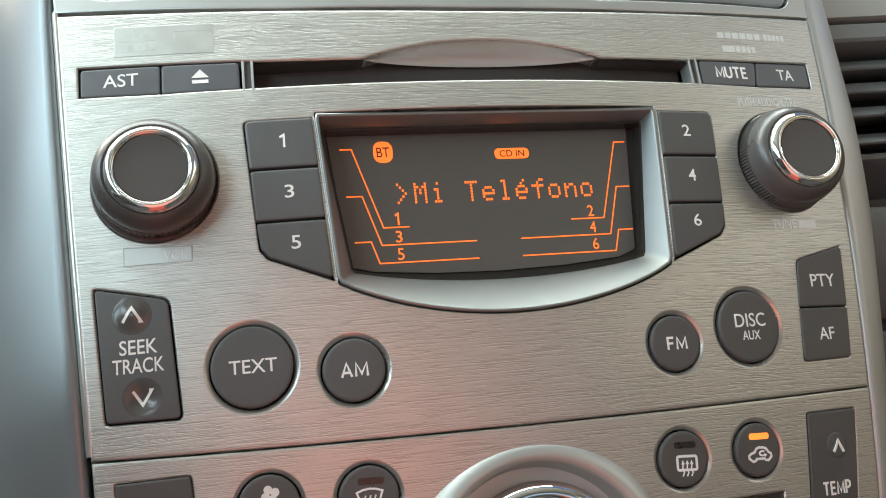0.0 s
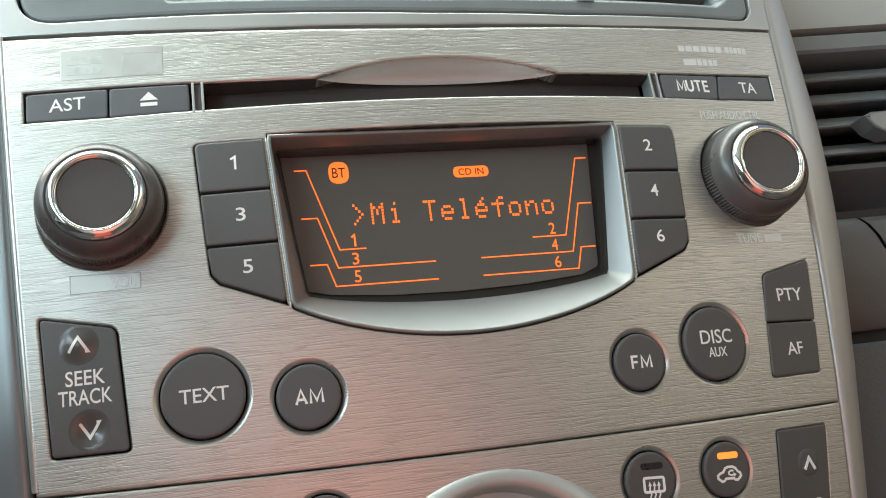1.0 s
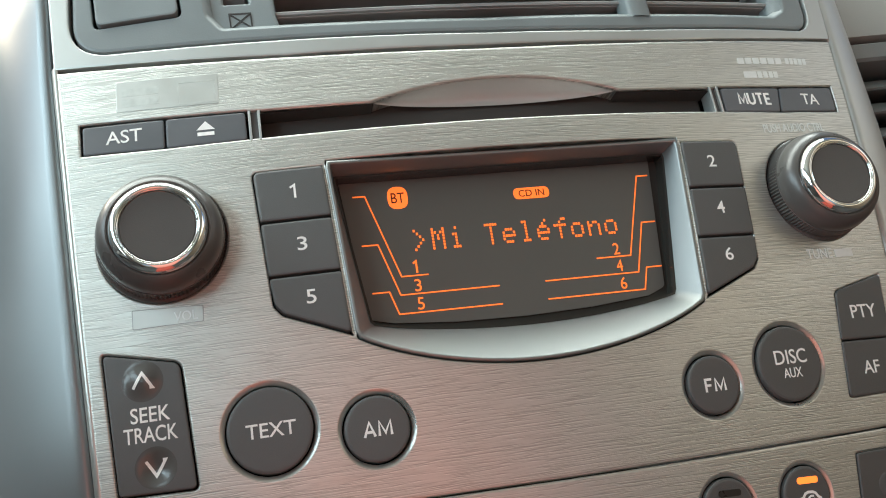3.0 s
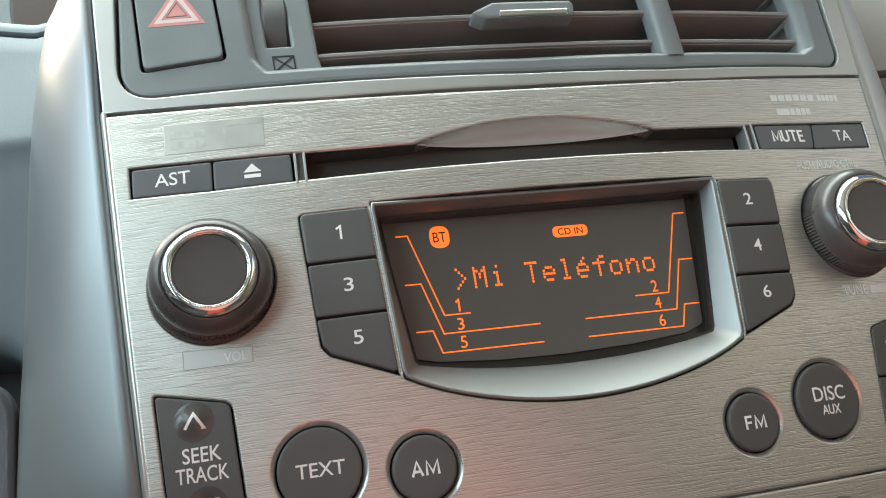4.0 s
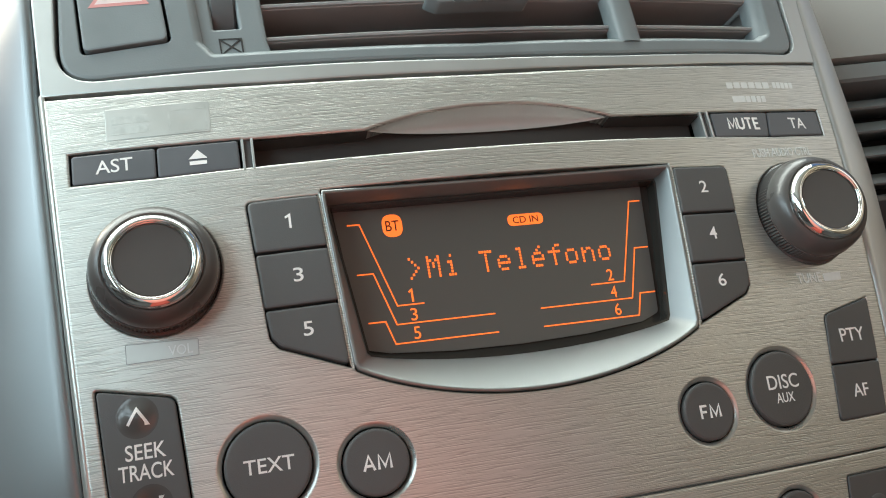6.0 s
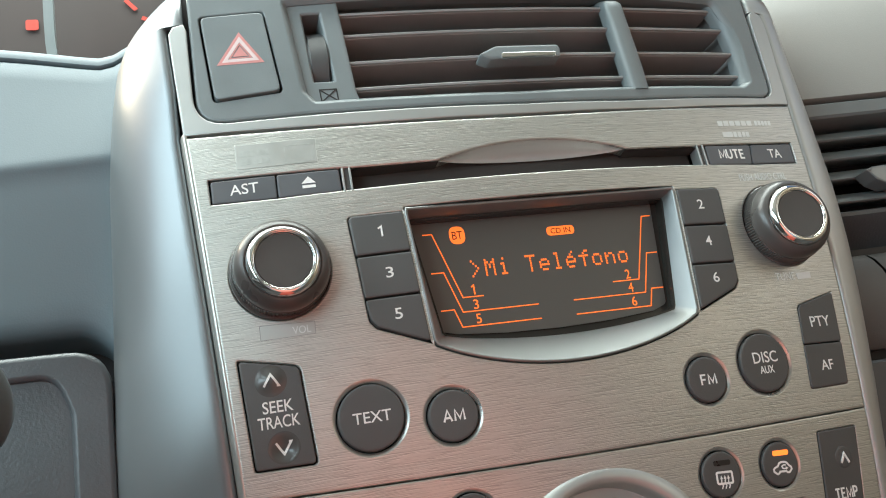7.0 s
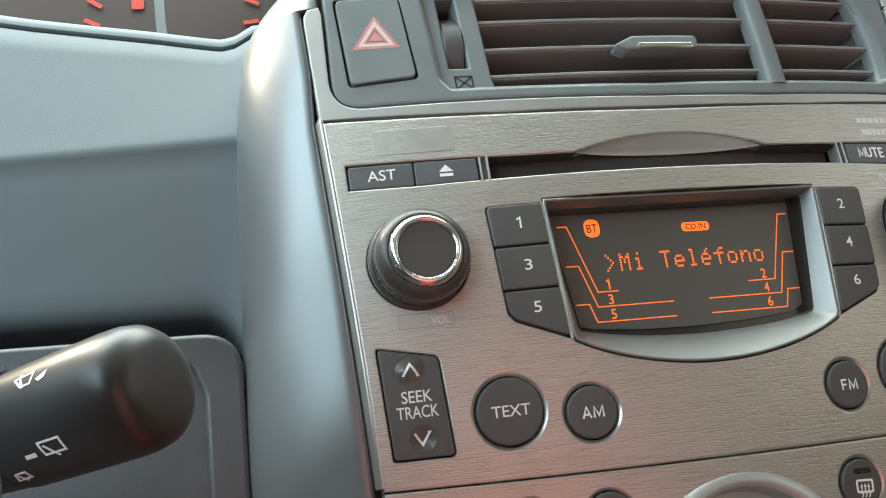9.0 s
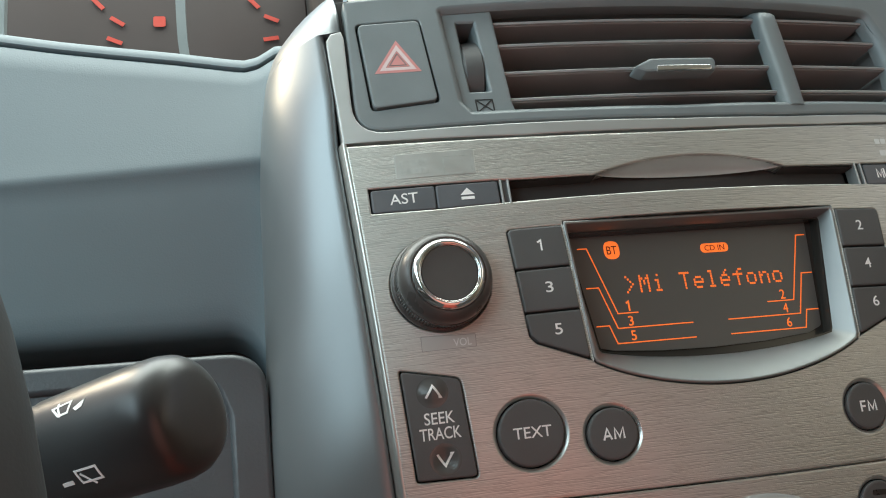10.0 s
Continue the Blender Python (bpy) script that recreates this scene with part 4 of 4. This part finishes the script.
wheel_gap = rounded([(-78.2, 79.0), (-69.8, 78.6), (-68.0, 46.4), (-77.0, 46.8)], 1.0)
switch = rounded([(-116.4, 80.6), (-91.4, 79.8), (-87.9, 42.6), (-113.8, 41.6)], 2.4)
part("vent_frame", plate(offset(body, 1.7), [opening, switch], 8.0, 1.0, [2.4, 0.3], 5.0), VENT, vent, "satin blue-grey plastic frame", warp=True, sink=0.6)
cheek = rounded([(-90, 91), (-63.6, 91), (-61.2, 42), (-59.6, 35.0), (-84, 35.0)], [1, 1, 2, 1, 1])
part("wheel_cheek", plate(offset(cheek, 1.2), [wheel_gap], 40.0, 1.2, 0.8, 5.0), VENT, vent, "sunken blue-grey cheek round the thumb wheel", warp=True, sink=3.4)
part("seam_back", plate(offset(body, -5.0), [offset(opening, -2.0)], 3.0, 0.3, 0.3, 10.0), BLACK, vent, warp=True, sink=9.5)
bm = bmesh.new()
slab(bm, offset(opening, -3), -46, 1.0)
part("duct_back", bm, SLAT, vent, warp=True)
bm = bmesh.new()
rim = offset(opening, -0.4)
deep = [[bm.verts.new((x, h, z)) for x, z in rim] for h in (-5.0, -30.0, -47.0)]
for a, b in zip(deep, deep[1:]):
    for i in range(len(rim)):
        j = (i + 1) % len(rim)
        bm.faces.new((a[i], a[j], b[j], b[i]))
part("duct_wall", thicken(bm, 0.8), SLAT, vent, "grey inner wall of the vent", warp=True)


def rim_x(z):
    """Where the opening of the vent ends on the passenger side."""
    return table(z, [(90, 98), (83, 103.5), (76, 107.0), (68, 109.2), (57, 110.4), (45, 109.6), (36, 107.5)])


def mid_x(z):
    """The middle of the upright divider."""
    return 52.5 - 0.035 * max(0, z - 48)


for side in (0, 1):
    for z0, tilt in ((76.5, 2), (66.4, 2), (54.1, 2), (42.5, 2)):
        a, b = (-64, mid_x(z0)) if not side else (mid_x(z0), rim_x(z0 + 1.5) - 3.2)
        cols = [(x, z0 + 2.3e-4 * x * x) for x in [lerp(a, b, i / 20) for i in range(21)]]
        bm = loft([[(x, -44.0, z + tilt), (x, -8.2, z + 1.0), (x, -6.2, z + 0.5), (x, -5.6, z - 0.1), (x, -6.2, z - 0.8), (x, -8.2, z - 0.8), (x, -44.0, z + tilt - 1.5)] for x, z in cols])
        blade = part("slat", bm, SLAT, vent, warp=True)
        part("slat_edge", loft([[(x, -6.6, z + 0.95), (x, -5.3, z + 0.85), (x, -4.7, z + 0.2), (x, -5.0, z - 0.5), (x, -6.6, z - 0.65)] for x, z in cols]), EDGE, blade, "pale grey front edge of the slat", warp=True)
part("duct_flare", loft([[(rim_x(z) + 0.8, -0.9, z), (rim_x(z) - 0.4, -1.3, z), (rim_x(z) - 2.2, -3.0, z), (rim_x(z) - 3.4, -5.0, z), (rim_x(z) - 4.2, -8.5, z)] for z in range(35, 86, 3)]), VENT, vent, "curved blue-grey end wall of the vent", sharp=60, warp=True)
bm = loft([[(mid_x(z) + dx, h - 14 * max(0, (z - 76) / 8) ** 2, z) for dx, h in ((-4.3, -7.5), (-4.3, -4), (-4.1, -2.0), (-3.5, -0.8), (-2.4, -0.2), (0, 0), (2.4, -0.2), (3.5, -0.8), (4.1, -2.0), (4.3, -4), (4.3, -16))] for z in [35, 40, 45, 50, 55, 60, 65, 70, 74, 77, 79, 81, 83, 84]])
part("divider", bm, VENT, vent, "curved upright divider", sharp=60, warp=True)
wing = rounded([(-14.0, 51.6), (-6.0, 55.4), (20.0, 55.5), (20.9, 53.6), (20.2, 49.6), (-9.0, 49.2)], [2, 2, 1.5, 1, 1.5, 3])
tab = part("vent_tab", button(wing, 0.8, 1.0, -6.0), VENT, vent, "winged grey airflow tab", warp=True)
part("tab_inlay", button(rounded([(-4.8, 49.4), (17.9, 49.8), (18.4, 51.9), (-4.4, 51.8)], 0.6), 1.3, 0.4, 0.2), CHROME, tab, "bright metal inlay", warp=True)
# thumb wheel
bm = bmesh.new()
n, r = 120, 15.0
rings = [[], [], [], []]
for k in range(n):
    a = 2 * math.pi * k / n
    rr = r - (0.16 if k % 2 else 0)
    for i, (x, q) in enumerate(((-77.0, rr - 1.0), (-76.2, rr), (-70.0, rr), (-69.2, rr - 1.0))):
        rings[i].append(bm.verts.new((x, -r + q * math.cos(a) - 2.6, 59.8 + q * math.sin(a))))
for a, b in zip(rings, rings[1:]):
    for i in range(n):
        j = (i + 1) % n
        bm.faces.new((a[i], a[j], b[j], b[i]))
bm.faces.new(rings[0])
bm.faces.new(rings[-1])
part("thumb_wheel", bm, BUTTON, vent, "ribbed dark thumb wheel", warp=True)
mark = bmesh.new()
ribbon(mark, [(-74.9, 43.7), (-68.7, 43.4), (-68.5, 38.2), (-74.6, 38.4)], 0.45, -3.3, True, 0.1)
ribbon(mark, [(-74.8, 43.6), (-68.6, 38.3)], 0.45, -3.28, False, 0.1)
ribbon(mark, [(-74.5, 38.5), (-68.8, 43.3)], 0.45, -3.26, False, 0.1)
part("closed_vent_sign", mark, BLACK, vent, "dark moulded closed-vent sign", warp=True)
hazard = part("hazard_switch", button(offset(rounded([(-115.6, 79.8), (-92.0, 79.0), (-88.8, 43.3), (-113.0, 42.4)], 2.6), 0.35), 0.2, 0.55), VENT, vent, "flat blue-grey hazard switch", warp=True)


def triangle(s):
    c = Vector((-102.0, 61.4))
    return [tuple(c + (Vector(p) - c) * s) for p in ((-101.8, 70.0), (-110.3, 57.4), (-94.2, 56.6))]


part("hazard_triangle", ribbon(bmesh.new(), triangle(0.93), 1.3, 0.24, True), RED, hazard, "red warning triangle", warp=True)
part("hazard_triangle", ribbon(bmesh.new(), triangle(0.70), 1.3, 0.26, True), PINK, hazard, "pale pink warning triangle", warp=True)
part("hazard_triangle", ribbon(bmesh.new(), triangle(0.48), 0.5, 0.26, True), RED, hazard, "thin red inner triangle", warp=True)
part("hazard_triangle", slab(bmesh.new(), triangle(0.34), 0.28), RED, hazard, "solid red inner triangle", warp=True)

# ---- silver side trims ----


def side_trim(name, s, reach, deep, slant, label):
    ob = thing(name, (s * 138, 30, -20), label, "console trim", group="silver trims beside the console")
    rows, start = [], radians(slant)
    depths = deep
    zs = [-180, -150, -120, -90, -70, -60, -54, -48, -42, -36, -30, -24, -18, -8, 0, 30, 50, 62, 70, 76, 77.2, 77.6, 80, 83, 87, 91, 95, 98, 101, 103.5, 105.5, 107, 108, 108.6]
    for z in zs:
        w, far = half(min(z, 78)) + 0.5 - (0 if z < 77.4 else 6.4), table(z, reach)
        y0, deep = S(w, min(z, 80)) + 0.5, table(z, depths)
        if s < 0:
            w, y0, deep = w + table(z, [(44, 0), (28, 1.3)]), y0 + table(z, [(44, 0), (28, 5)]), deep - table(z, [(44, 0), (28, 5)])
        over = 38 * (1 - math.sqrt(max(0.0, 1 - (max(0, z - 78) / 31) ** 2)))
        row = [(s * (w + dx), y0 + over + dy, z) for dx, dy in ((-0.2, 10), (-0.2, 1.8), (0.0, 1.1), (0.4, 0.55), (1.0, 0.2), (1.8, 0.03))]
        for k in range(1, 23):
            a = lerp(start, math.pi / 2, k / 22)
            row.append((s * (w + 1.8 + (far - w - 1.8) * (math.sin(a) - math.sin(start)) / (1 - math.sin(start))), y0 + over + deep * (math.cos(start) - math.cos(a)) / math.cos(start), z))
        row.append((s * (far + 0.5), y0 + over + deep + 28, z))
        row.append((s * (far + 0.5), y0 + over + deep + 60, z))
        rows.append(row)
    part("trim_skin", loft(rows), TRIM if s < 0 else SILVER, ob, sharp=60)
    return ob


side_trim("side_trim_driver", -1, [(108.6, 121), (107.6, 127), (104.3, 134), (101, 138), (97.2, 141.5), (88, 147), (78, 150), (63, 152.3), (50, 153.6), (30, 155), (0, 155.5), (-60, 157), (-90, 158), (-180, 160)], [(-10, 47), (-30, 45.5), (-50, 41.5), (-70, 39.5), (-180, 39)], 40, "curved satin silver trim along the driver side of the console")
side_trim("side_trim_passenger", 1, [(99, 141), (54, 140.5), (20, 140.5), (-10, 139.5), (-35, 137.5), (-75, 132.5), (-120, 127.5), (-180, 123)], [(0, 12)], 20, "curved satin silver trim along the passenger side of the console")

# ---- dashboard, driver side ----
dash = thing("dashboard", (-100, 90, 60), "soft grey moulded dashboard with a crease and instrument hood lip", "dashboard")


def lip_z(x):
    return table(-x, [(340, 127), (257, 111.6), (235, 107.8), (212, 104.6), (187, 101.3), (166, 98.0), (158, 97.0), (152, 98.6), (144, 104), (100, 106)])


xs = [-128 - 4 * i for i in range(6)] + [-150 - 1.25 * i for i in range(24)] + [-184] + [-188 - 8 * i for i in range(22)]
rows = []
for x in xs:
    low = -24 * (1 - math.sqrt(1 - min(1.0, max(0.0, (x + 172) / 17.5)) ** 2))
    t = max(0, -152 - x) / 100
    z1, zc = lip_z(x), 48.2 - 6.0 * min(1.2, t) ** 0.9
    prof = [(z1 + 1.0, 92), (z1, 82.0), (z1 - 1.2, 80.6)] + [(lerp(z1 - 1.2, zc + 4.0, k / 6), lerp(80.6, 67.9, (k / 6) ** 1.1)) for k in range(1, 7)]
    prof += [(zc + 2.2, 67.4), (zc + 0.8, 67.15), (zc - 0.6, 67.2), (zc - 2.2, 67.55), (zc - 4.0, 68.2)] + [(lerp(zc - 4.0, -16 + low, k / 9), lerp(68.2, 74.0, (k / 9) ** 1.2)) for k in range(1, 10)] + [(-18.2 + low, 74.9), (-20.2 + low, 76.4), (-21.8 + low, 79), (-22.4 + low, 83), (-22.4 + low, 108)]
    rows.append([(x, y, z) for z, y in prof])
part("knee_panel", loft(rows), DASH, dash, sharp=50)
rows = []
for x in xs:
    z1 = lip_z(x) + 0.9
    rows.append([(x, y, z) for y, z in ((95, z1), (84, z1), (81.6, z1 + 0.2), (81.0, z1 + 0.8), (81.2, z1 + 2.2), (82.3, z1 + 4.8), (84.4, z1 + 6.4), (90, z1 + 6.8), (100, z1 + 6.0), (150, z1))])
# Black sheet added behind the gap under the knee panel, in place of its shade.
part("shadow_gap", box(-350, -150, 108, 112, -70, 0), BLACK, dash)
part("hood_lip", loft(rows), DASH, dash, "rounded lip of the instrument hood", sharp=50)
# shelf and pad behind the centre vent and over the passenger side
rows = []
for x in range(-117, 151, 10):
    y = S(min(abs(x), 124), 80)
    rows.append([(x, y + 6, 88), (x, y + 3.0, 90.0), (x, y + 3.4, 92.5), (x, y + 7, 95.5), (x, y + 20, 99), (x, y + 60, 104), (x, y + 180, 104), (x, y + 420, 60)])
part("top_pad", loft(rows), PAD, dash, "pale grey top pad above the vent", sharp=50)
rows = []
for i in range(24):
    x = 138 + 11 * i
    y = 42.4 - 0.10 * (x - 165)
    rows.append([(x, y + 30, 44.4), (x, y + 2, 44.6), (x, y + 0.3, 45.6), (x, y + 0.8, 48), (x, y + 4, 62), (x, y + 9, 80), (x, y + 16, 100), (x, y + 27, 122), (x, y + 45, 140), (x, y + 78, 152), (x, y + 140, 158), (x, y + 300, 150)])
part("passenger_pad", loft(rows), PAD, dash, "pale grey pad over the passenger vent", sharp=40)

# instrument cluster behind the hood
cluster = thing("instrument_cluster", (-230, 200, 170), "dark instrument cluster with red lit gauge marks behind the hood lip", "instrument cluster")
part("cluster_face", box(-430, -118, 206, 216, 90, 238, 2), DIAL, cluster)
part("cluster_tunnel", box(-430, -100, 120, 206, 100, 108, 1), BLACK, cluster)
part("cluster_side", box(-118, -110, 90, 216, 100, 238, 1), BLACK, cluster)
for dx in (0, -92):
    arc = [(dx - 190 + 0.4 * (k - 5) ** 2 * (1 if k > 5 else -0.3), 240 - 13 * k) for k in range(11)]
    part("gauge_ring", flat(ribbon(bmesh.new(), arc, 5.0, 0.0, thick=3.0), 165), VENT, cluster, "slim grey gauge hood edge")
for x, z, a in ((-229.3, 202, -35), (-231, 189, -25), (-140, 203, -25), (-141, 189, 8), (-150, 214, -50), (-240, 214, -50), (-318, 200, -35)):
    u = Vector((math.cos(radians(a)), math.sin(radians(a)))) * 4.6
    part("gauge_mark", flat(ribbon(bmesh.new(), [(x - u.x, z - u.y), (x + u.x, z + u.y)], 2.6, 0.0, thick=0.2), 205), GAUGE, cluster, "lit red gauge mark")
part("warning_sign", flat(slab(bmesh.new(), rounded([(-209, 198), (-202, 198), (-202, 205), (-209, 205)], 1.5), 0.0, 0.2), 205), GAUGE, cluster, "lit red warning sign")

# lower cover beside the steering column
cover = thing("column_side_cover", (-210, 40, -70), "grained grey plastic cover under the dashboard with a recessed pocket", "dashboard cover")
loop = rounded([(-330, -37.5), (-156.8, -38.5), (-156.8, -105), (-170.4, -101), (-170.6, -60), (-175.5, -47.0), (-330, -48.5)], [1, 15, 1, 1, 8, 9, 1], 8)
floor_loop = rounded([(-330, -40), (-160, -40), (-160, -103.8), (-167, -102.4), (-176, -94.2), (-188, -92.2), (-330, -92.0)], [1, 13, 1, 5, 6, 4, 1])


def upright(bm, y):
    for v in bm.verts:
        v.co.y = y - v.co.y
    return bm


def set_back(bm):
    """Stands a flat panel upright in the plane of the cover."""
    for v in upright(bm, 46).verts:
        v.co.z += 1.9 + 0.024 * (v.co.z + 39)
    return bm


part("cover_rail", set_back(plate(offset(loop, 1.8), [], 8.0, 1.8, 1.0, 8.0)), COVER, cover, "raised grained edge rail", sharp=60)
part("pocket_floor", set_back(button(floor_loop, -2.4, 0.8, -8.0, 14.0)), COVER, cover)
loop2 = rounded([(-330, -93.2), (-188, -93.4), (-176, -95.4), (-167, -103.6), (-157, -106.2), (-158, -190), (-330, -190)], [1, 4, 6, 5, 1, 2, 2])
low_cover = thing("lower_dash_cover", (-240, 40, -140), "grained grey lower dashboard panel below a thin seam", "dashboard cover")
part("cover_plate", set_back(plate(offset(loop2, 1.6), [], 8.0, 1.6, 1.0, 14.0)), COVER, low_cover, sharp=50)
part("seam_back", set_back(button(rounded([(-335, -42), (-158.5, -42), (-158.5, -195), (-335, -195)], 9), -9.0, 0.5, -12, 20)), BLACK, low_cover)

# ---- wiper stalk ----
stalk = thing("wiper_stalk", (-200, -66, -78), "black wiper stalk with white wiper symbols beside the steering wheel", "wiper stalk")


def tube(points, n=40):
    """A solid of round sections: (centre, axis, radius) rows."""
    bm = bmesh.new()
    rings = []
    for c, axis, r in points:
        c, axis = Vector(c), Vector(axis).normalized()
        u = axis.cross(Vector((0, 0, 1))).normalized()
        v = u.cross(axis)
        rings.append([bm.verts.new(c + u * r * math.cos(2 * math.pi * k / n) + v * r * math.sin(2 * math.pi * k / n)) for k in range(n)])
    for a, b in zip(rings, rings[1:]):
        for i in range(n):
            j = (i + 1) % n
            bm.faces.new((a[i], a[j], b[j], b[i]))
    bm.faces.new(rings[0])
    bm.faces.new(rings[-1])
    return bm


TIP, AX = Vector((-174.3, -72.4, -74.8)), Vector((0.81, -0.57, 0.10)).normalized()
prof = [(2.6, 1.0), (2.5, 4.6), (2.1, 8.2), (1.4, 10.6), (0.2, 12.4), (-1.8, 13.7), (-4.8, 14.3), (-9, 14.5), (-20, 14.3), (-38, 13.8)]
part("stalk_knob", tube([(TIP + AX * d, AX, r) for d, r in prof]), STALK, stalk, "rounded black stalk end", sharp=45)
part("stalk_arm", tube([(TIP + AX * d, AX, r) for d, r in ((-38.8, 13.5), (-60, 12.0), (-120, 8.0), (-150, 8.0))]), STALK, stalk)

SIDE = AX.cross(Vector((0, 0, 1))).normalized()
RISE = SIDE.cross(AX)


def on_stalk(bm):
    """Wraps a flat symbol (along the stalk, height, degrees round it) on the stalk."""
    for v in bm.verts:
        d, h, a = v.co.x, v.co.y, radians(v.co.z)
        v.co = TIP + AX * d + (SIDE * math.cos(a) + RISE * math.sin(a)) * (table(d, prof) + 0.04 + h)
    return bm


SIGNS = (("front_wiper_sign", [([(-28.1, 30.5), (-22.5, 32.5), (-22.7, 20.6), (-25.5, 20.4)], True), ([(-26.7, 35.0), (-26.1, 28), (-24.8, 18.6)], False)]),
         ("rear_wiper_sign", [([(-23.3, -33.6), (-17.4, -33.6), (-17.2, -46.5), (-23.0, -46.4)], True), ([(-22.3, -36.8), (-19.7, -50.6)], False)]),
         ("rear_washer_sign", [([(-34.8, -58.0), (-31.9, -57.4), (-31.8, -66.2), (-35.7, -67.0)], True), ([(-34.5, -59.7), (-33.7, -70.0)], False)]))
for name, lines in SIGNS:
    bm = bmesh.new()
    for k, (pts, closed) in enumerate(lines):
        flat_pts = [(x, z * 0.27) for x, z in pts]
        ribbon(bm, dense(flat_pts, 0.8) if closed else flat_pts, 0.55, 0.02 * k, closed, 0.06)
    for v in bm.verts:
        v.co.z /= 0.27
    part(name, on_stalk(bm), PRINT, stalk, "white printed wiper symbol")
for name, pts in (("spray_sign", [(-21.1, 22.8), (-18.1, 29.5), (-18.4, 21.6), (-20.0, 19.3)]), ("position_mark", [(-28.3, -41.4), (-25.2, -41.2), (-25.3, -45.4), (-28.5, -45.6)])):
    part(name, on_stalk(slab(bmesh.new(), dense(pts, 1.5), 0.0, 0.07)), PRINT, stalk, "white printed mark")

# ---- steering wheel ----
wheel = thing("steering_wheel", (-330, -150, -20), "dark grey steering wheel rim in front of the stalk", "steering wheel")
bm = bmesh.new()
R, r, n, m = 185, 15, 96, 20
centre, tiltm = Vector((-390, -130, -120)), Matrix.Rotation(radians(2), 3, "X")
rings = []
for k in range(n):
    a = 2 * math.pi * k / n
    rings.append([bm.verts.new(centre + tiltm @ Vector(((R + r * math.cos(b)) * math.cos(a), r * math.sin(b), (R + r * math.cos(b)) * math.sin(a)))) for b in [2 * math.pi * j / m for j in range(m)]])
for k in range(n):
    for j in range(m):
        bm.faces.new((rings[k][j], rings[(k + 1) % n][j], rings[(k + 1) % n][(j + 1) % m], rings[k][(j + 1) % m]))
part("rim", bm, RIM, wheel)
part("hub", upright(button(circle(-390, -120, 62, 48), 12, 8, -20, 8), -130), RIM, wheel, "dark grey padded hub")
for x0, x1, z0, z1 in ((-572, -445, -134, -106), (-408, -372, -300, -175)):
    part("spoke", box(x0, x1, -136, -124, z0, z1, 4), RIM, wheel)
part("column", tube([((-390, -112, -120), (0, 1, 0), 30), ((-390, 60, -120), (0, 1, 0), 34)]), RIM, wheel, "dark steering column shroud")

# ---- passenger side ----
pvent = thing("passenger_air_vent", (220, 55, 5), "dark passenger air vent with grey slats and a bright tab", "air vent")


def pv(x):
    return 43 - 0.10 * (x - 165)


xs = [138 + 10 * i for i in range(19)]
part("vent_frame", loft([[(x, pv(x) + 30, 43.2), (x, pv(x) + 1, 43.0), (x, pv(x), 42.2), (x, pv(x) + 0.6, 36.8), (x, pv(x) + 2, 35.8), (x, pv(x) + 40, 38)] for x in xs]), VENT, pvent, "grey upper frame bar")
part("duct_back", loft([[(x, pv(x) + 34, 45), (x, pv(x) + 34, -32)] for x in xs]), BLACK, pvent)
for top, low in ((32.2, 26.1), (22.6, 16.1), (12.2, 5.9), (0.6, -5.5)):
    part("slat", loft([[(x, pv(x) + 33, top + 5), (x, pv(x) + 14, top + 0.6), (x, pv(x) + 11.5, top - 0.4), (x, pv(x) + 8.6, lerp(top, low, 0.5)), (x, pv(x) + 6.6, low + 1.2), (x, pv(x) + 6.3, low + 0.5), (x, pv(x) + 7.2, low), (x, pv(x) + 33, low + 6)] for x in xs]), VENT, pvent, "grey slat with a pale front edge")
part("vent_sill", loft([[(x, pv(x) + 34, -8.2), (x, pv(x) + 7, -9.6), (x, pv(x) + 5.6, -10.4), (x, pv(x) + 5.8, -12.2), (x, pv(x) + 9, -15), (x, pv(x) + 18, -20), (x, pv(x) + 26, -31)] for x in xs]), COVER, pvent, "dark lower sill of the vent")
wing = rounded([(174.2, 6.4), (178.5, 8.0), (226, 10.6), (228, 2.0), (184, -1.6), (178.0, 1.4)], [0.6, 2, 2, 2, 3, 2])
part("vent_tab", upright(button(wing, 0.0, 1.0, -9.0), 39.5), TRIM, pvent, "bright satin airflow tab")
lower = thing("glove_box", (230, 60, -80), "grey lower dashboard with a dark glove box slot", "glove box")
SHELF = [(30, -30.2), (9, -30.6), (5.6, -31.6), (2.4, -35), (0.2, -40), (-1.2, -48), (-1.2, -58), (0.4, -68), (1.6, -72.5), (3.4, -74.4), (20, -75.0)]
for name, left, right, off in (("end_panel", lambda z: 127, lambda z: 166.2 - 0.22 * (z + 31), 0.0), ("dash_panel", lambda z: 168.0 - 0.22 * (z + 31), lambda z: 320, 0.4)):
    part(name, loft([[(lerp(left(z), right(z), i / 10), pv(lerp(left(z), right(z), i / 10)) + d + off, z) for d, z in SHELF] for i in range(11)]), LOWER, lower, "smooth grey shelf panel")
cols = [lerp(124, 320, i / 12) for i in range(13)]
part("glove_lid", loft([[(x, pv(x) + 20, -78.8), (x, pv(x) + 2, -79.0), (x, pv(x) + 1, -80.4), (x, pv(x) + 2, -130), (x, pv(x) + 9, -190)] for x in cols]), COVER, lower)
part("slot_back", loft([[(x, pv(x) + 18, -70), (x, pv(x) + 18, -84)] for x in cols]), BLACK, lower)
part("seam_back", loft([[(x, pv(x) + 8, -28), (x, pv(x) + 8, -78)] for x in cols]), BLACK, lower)
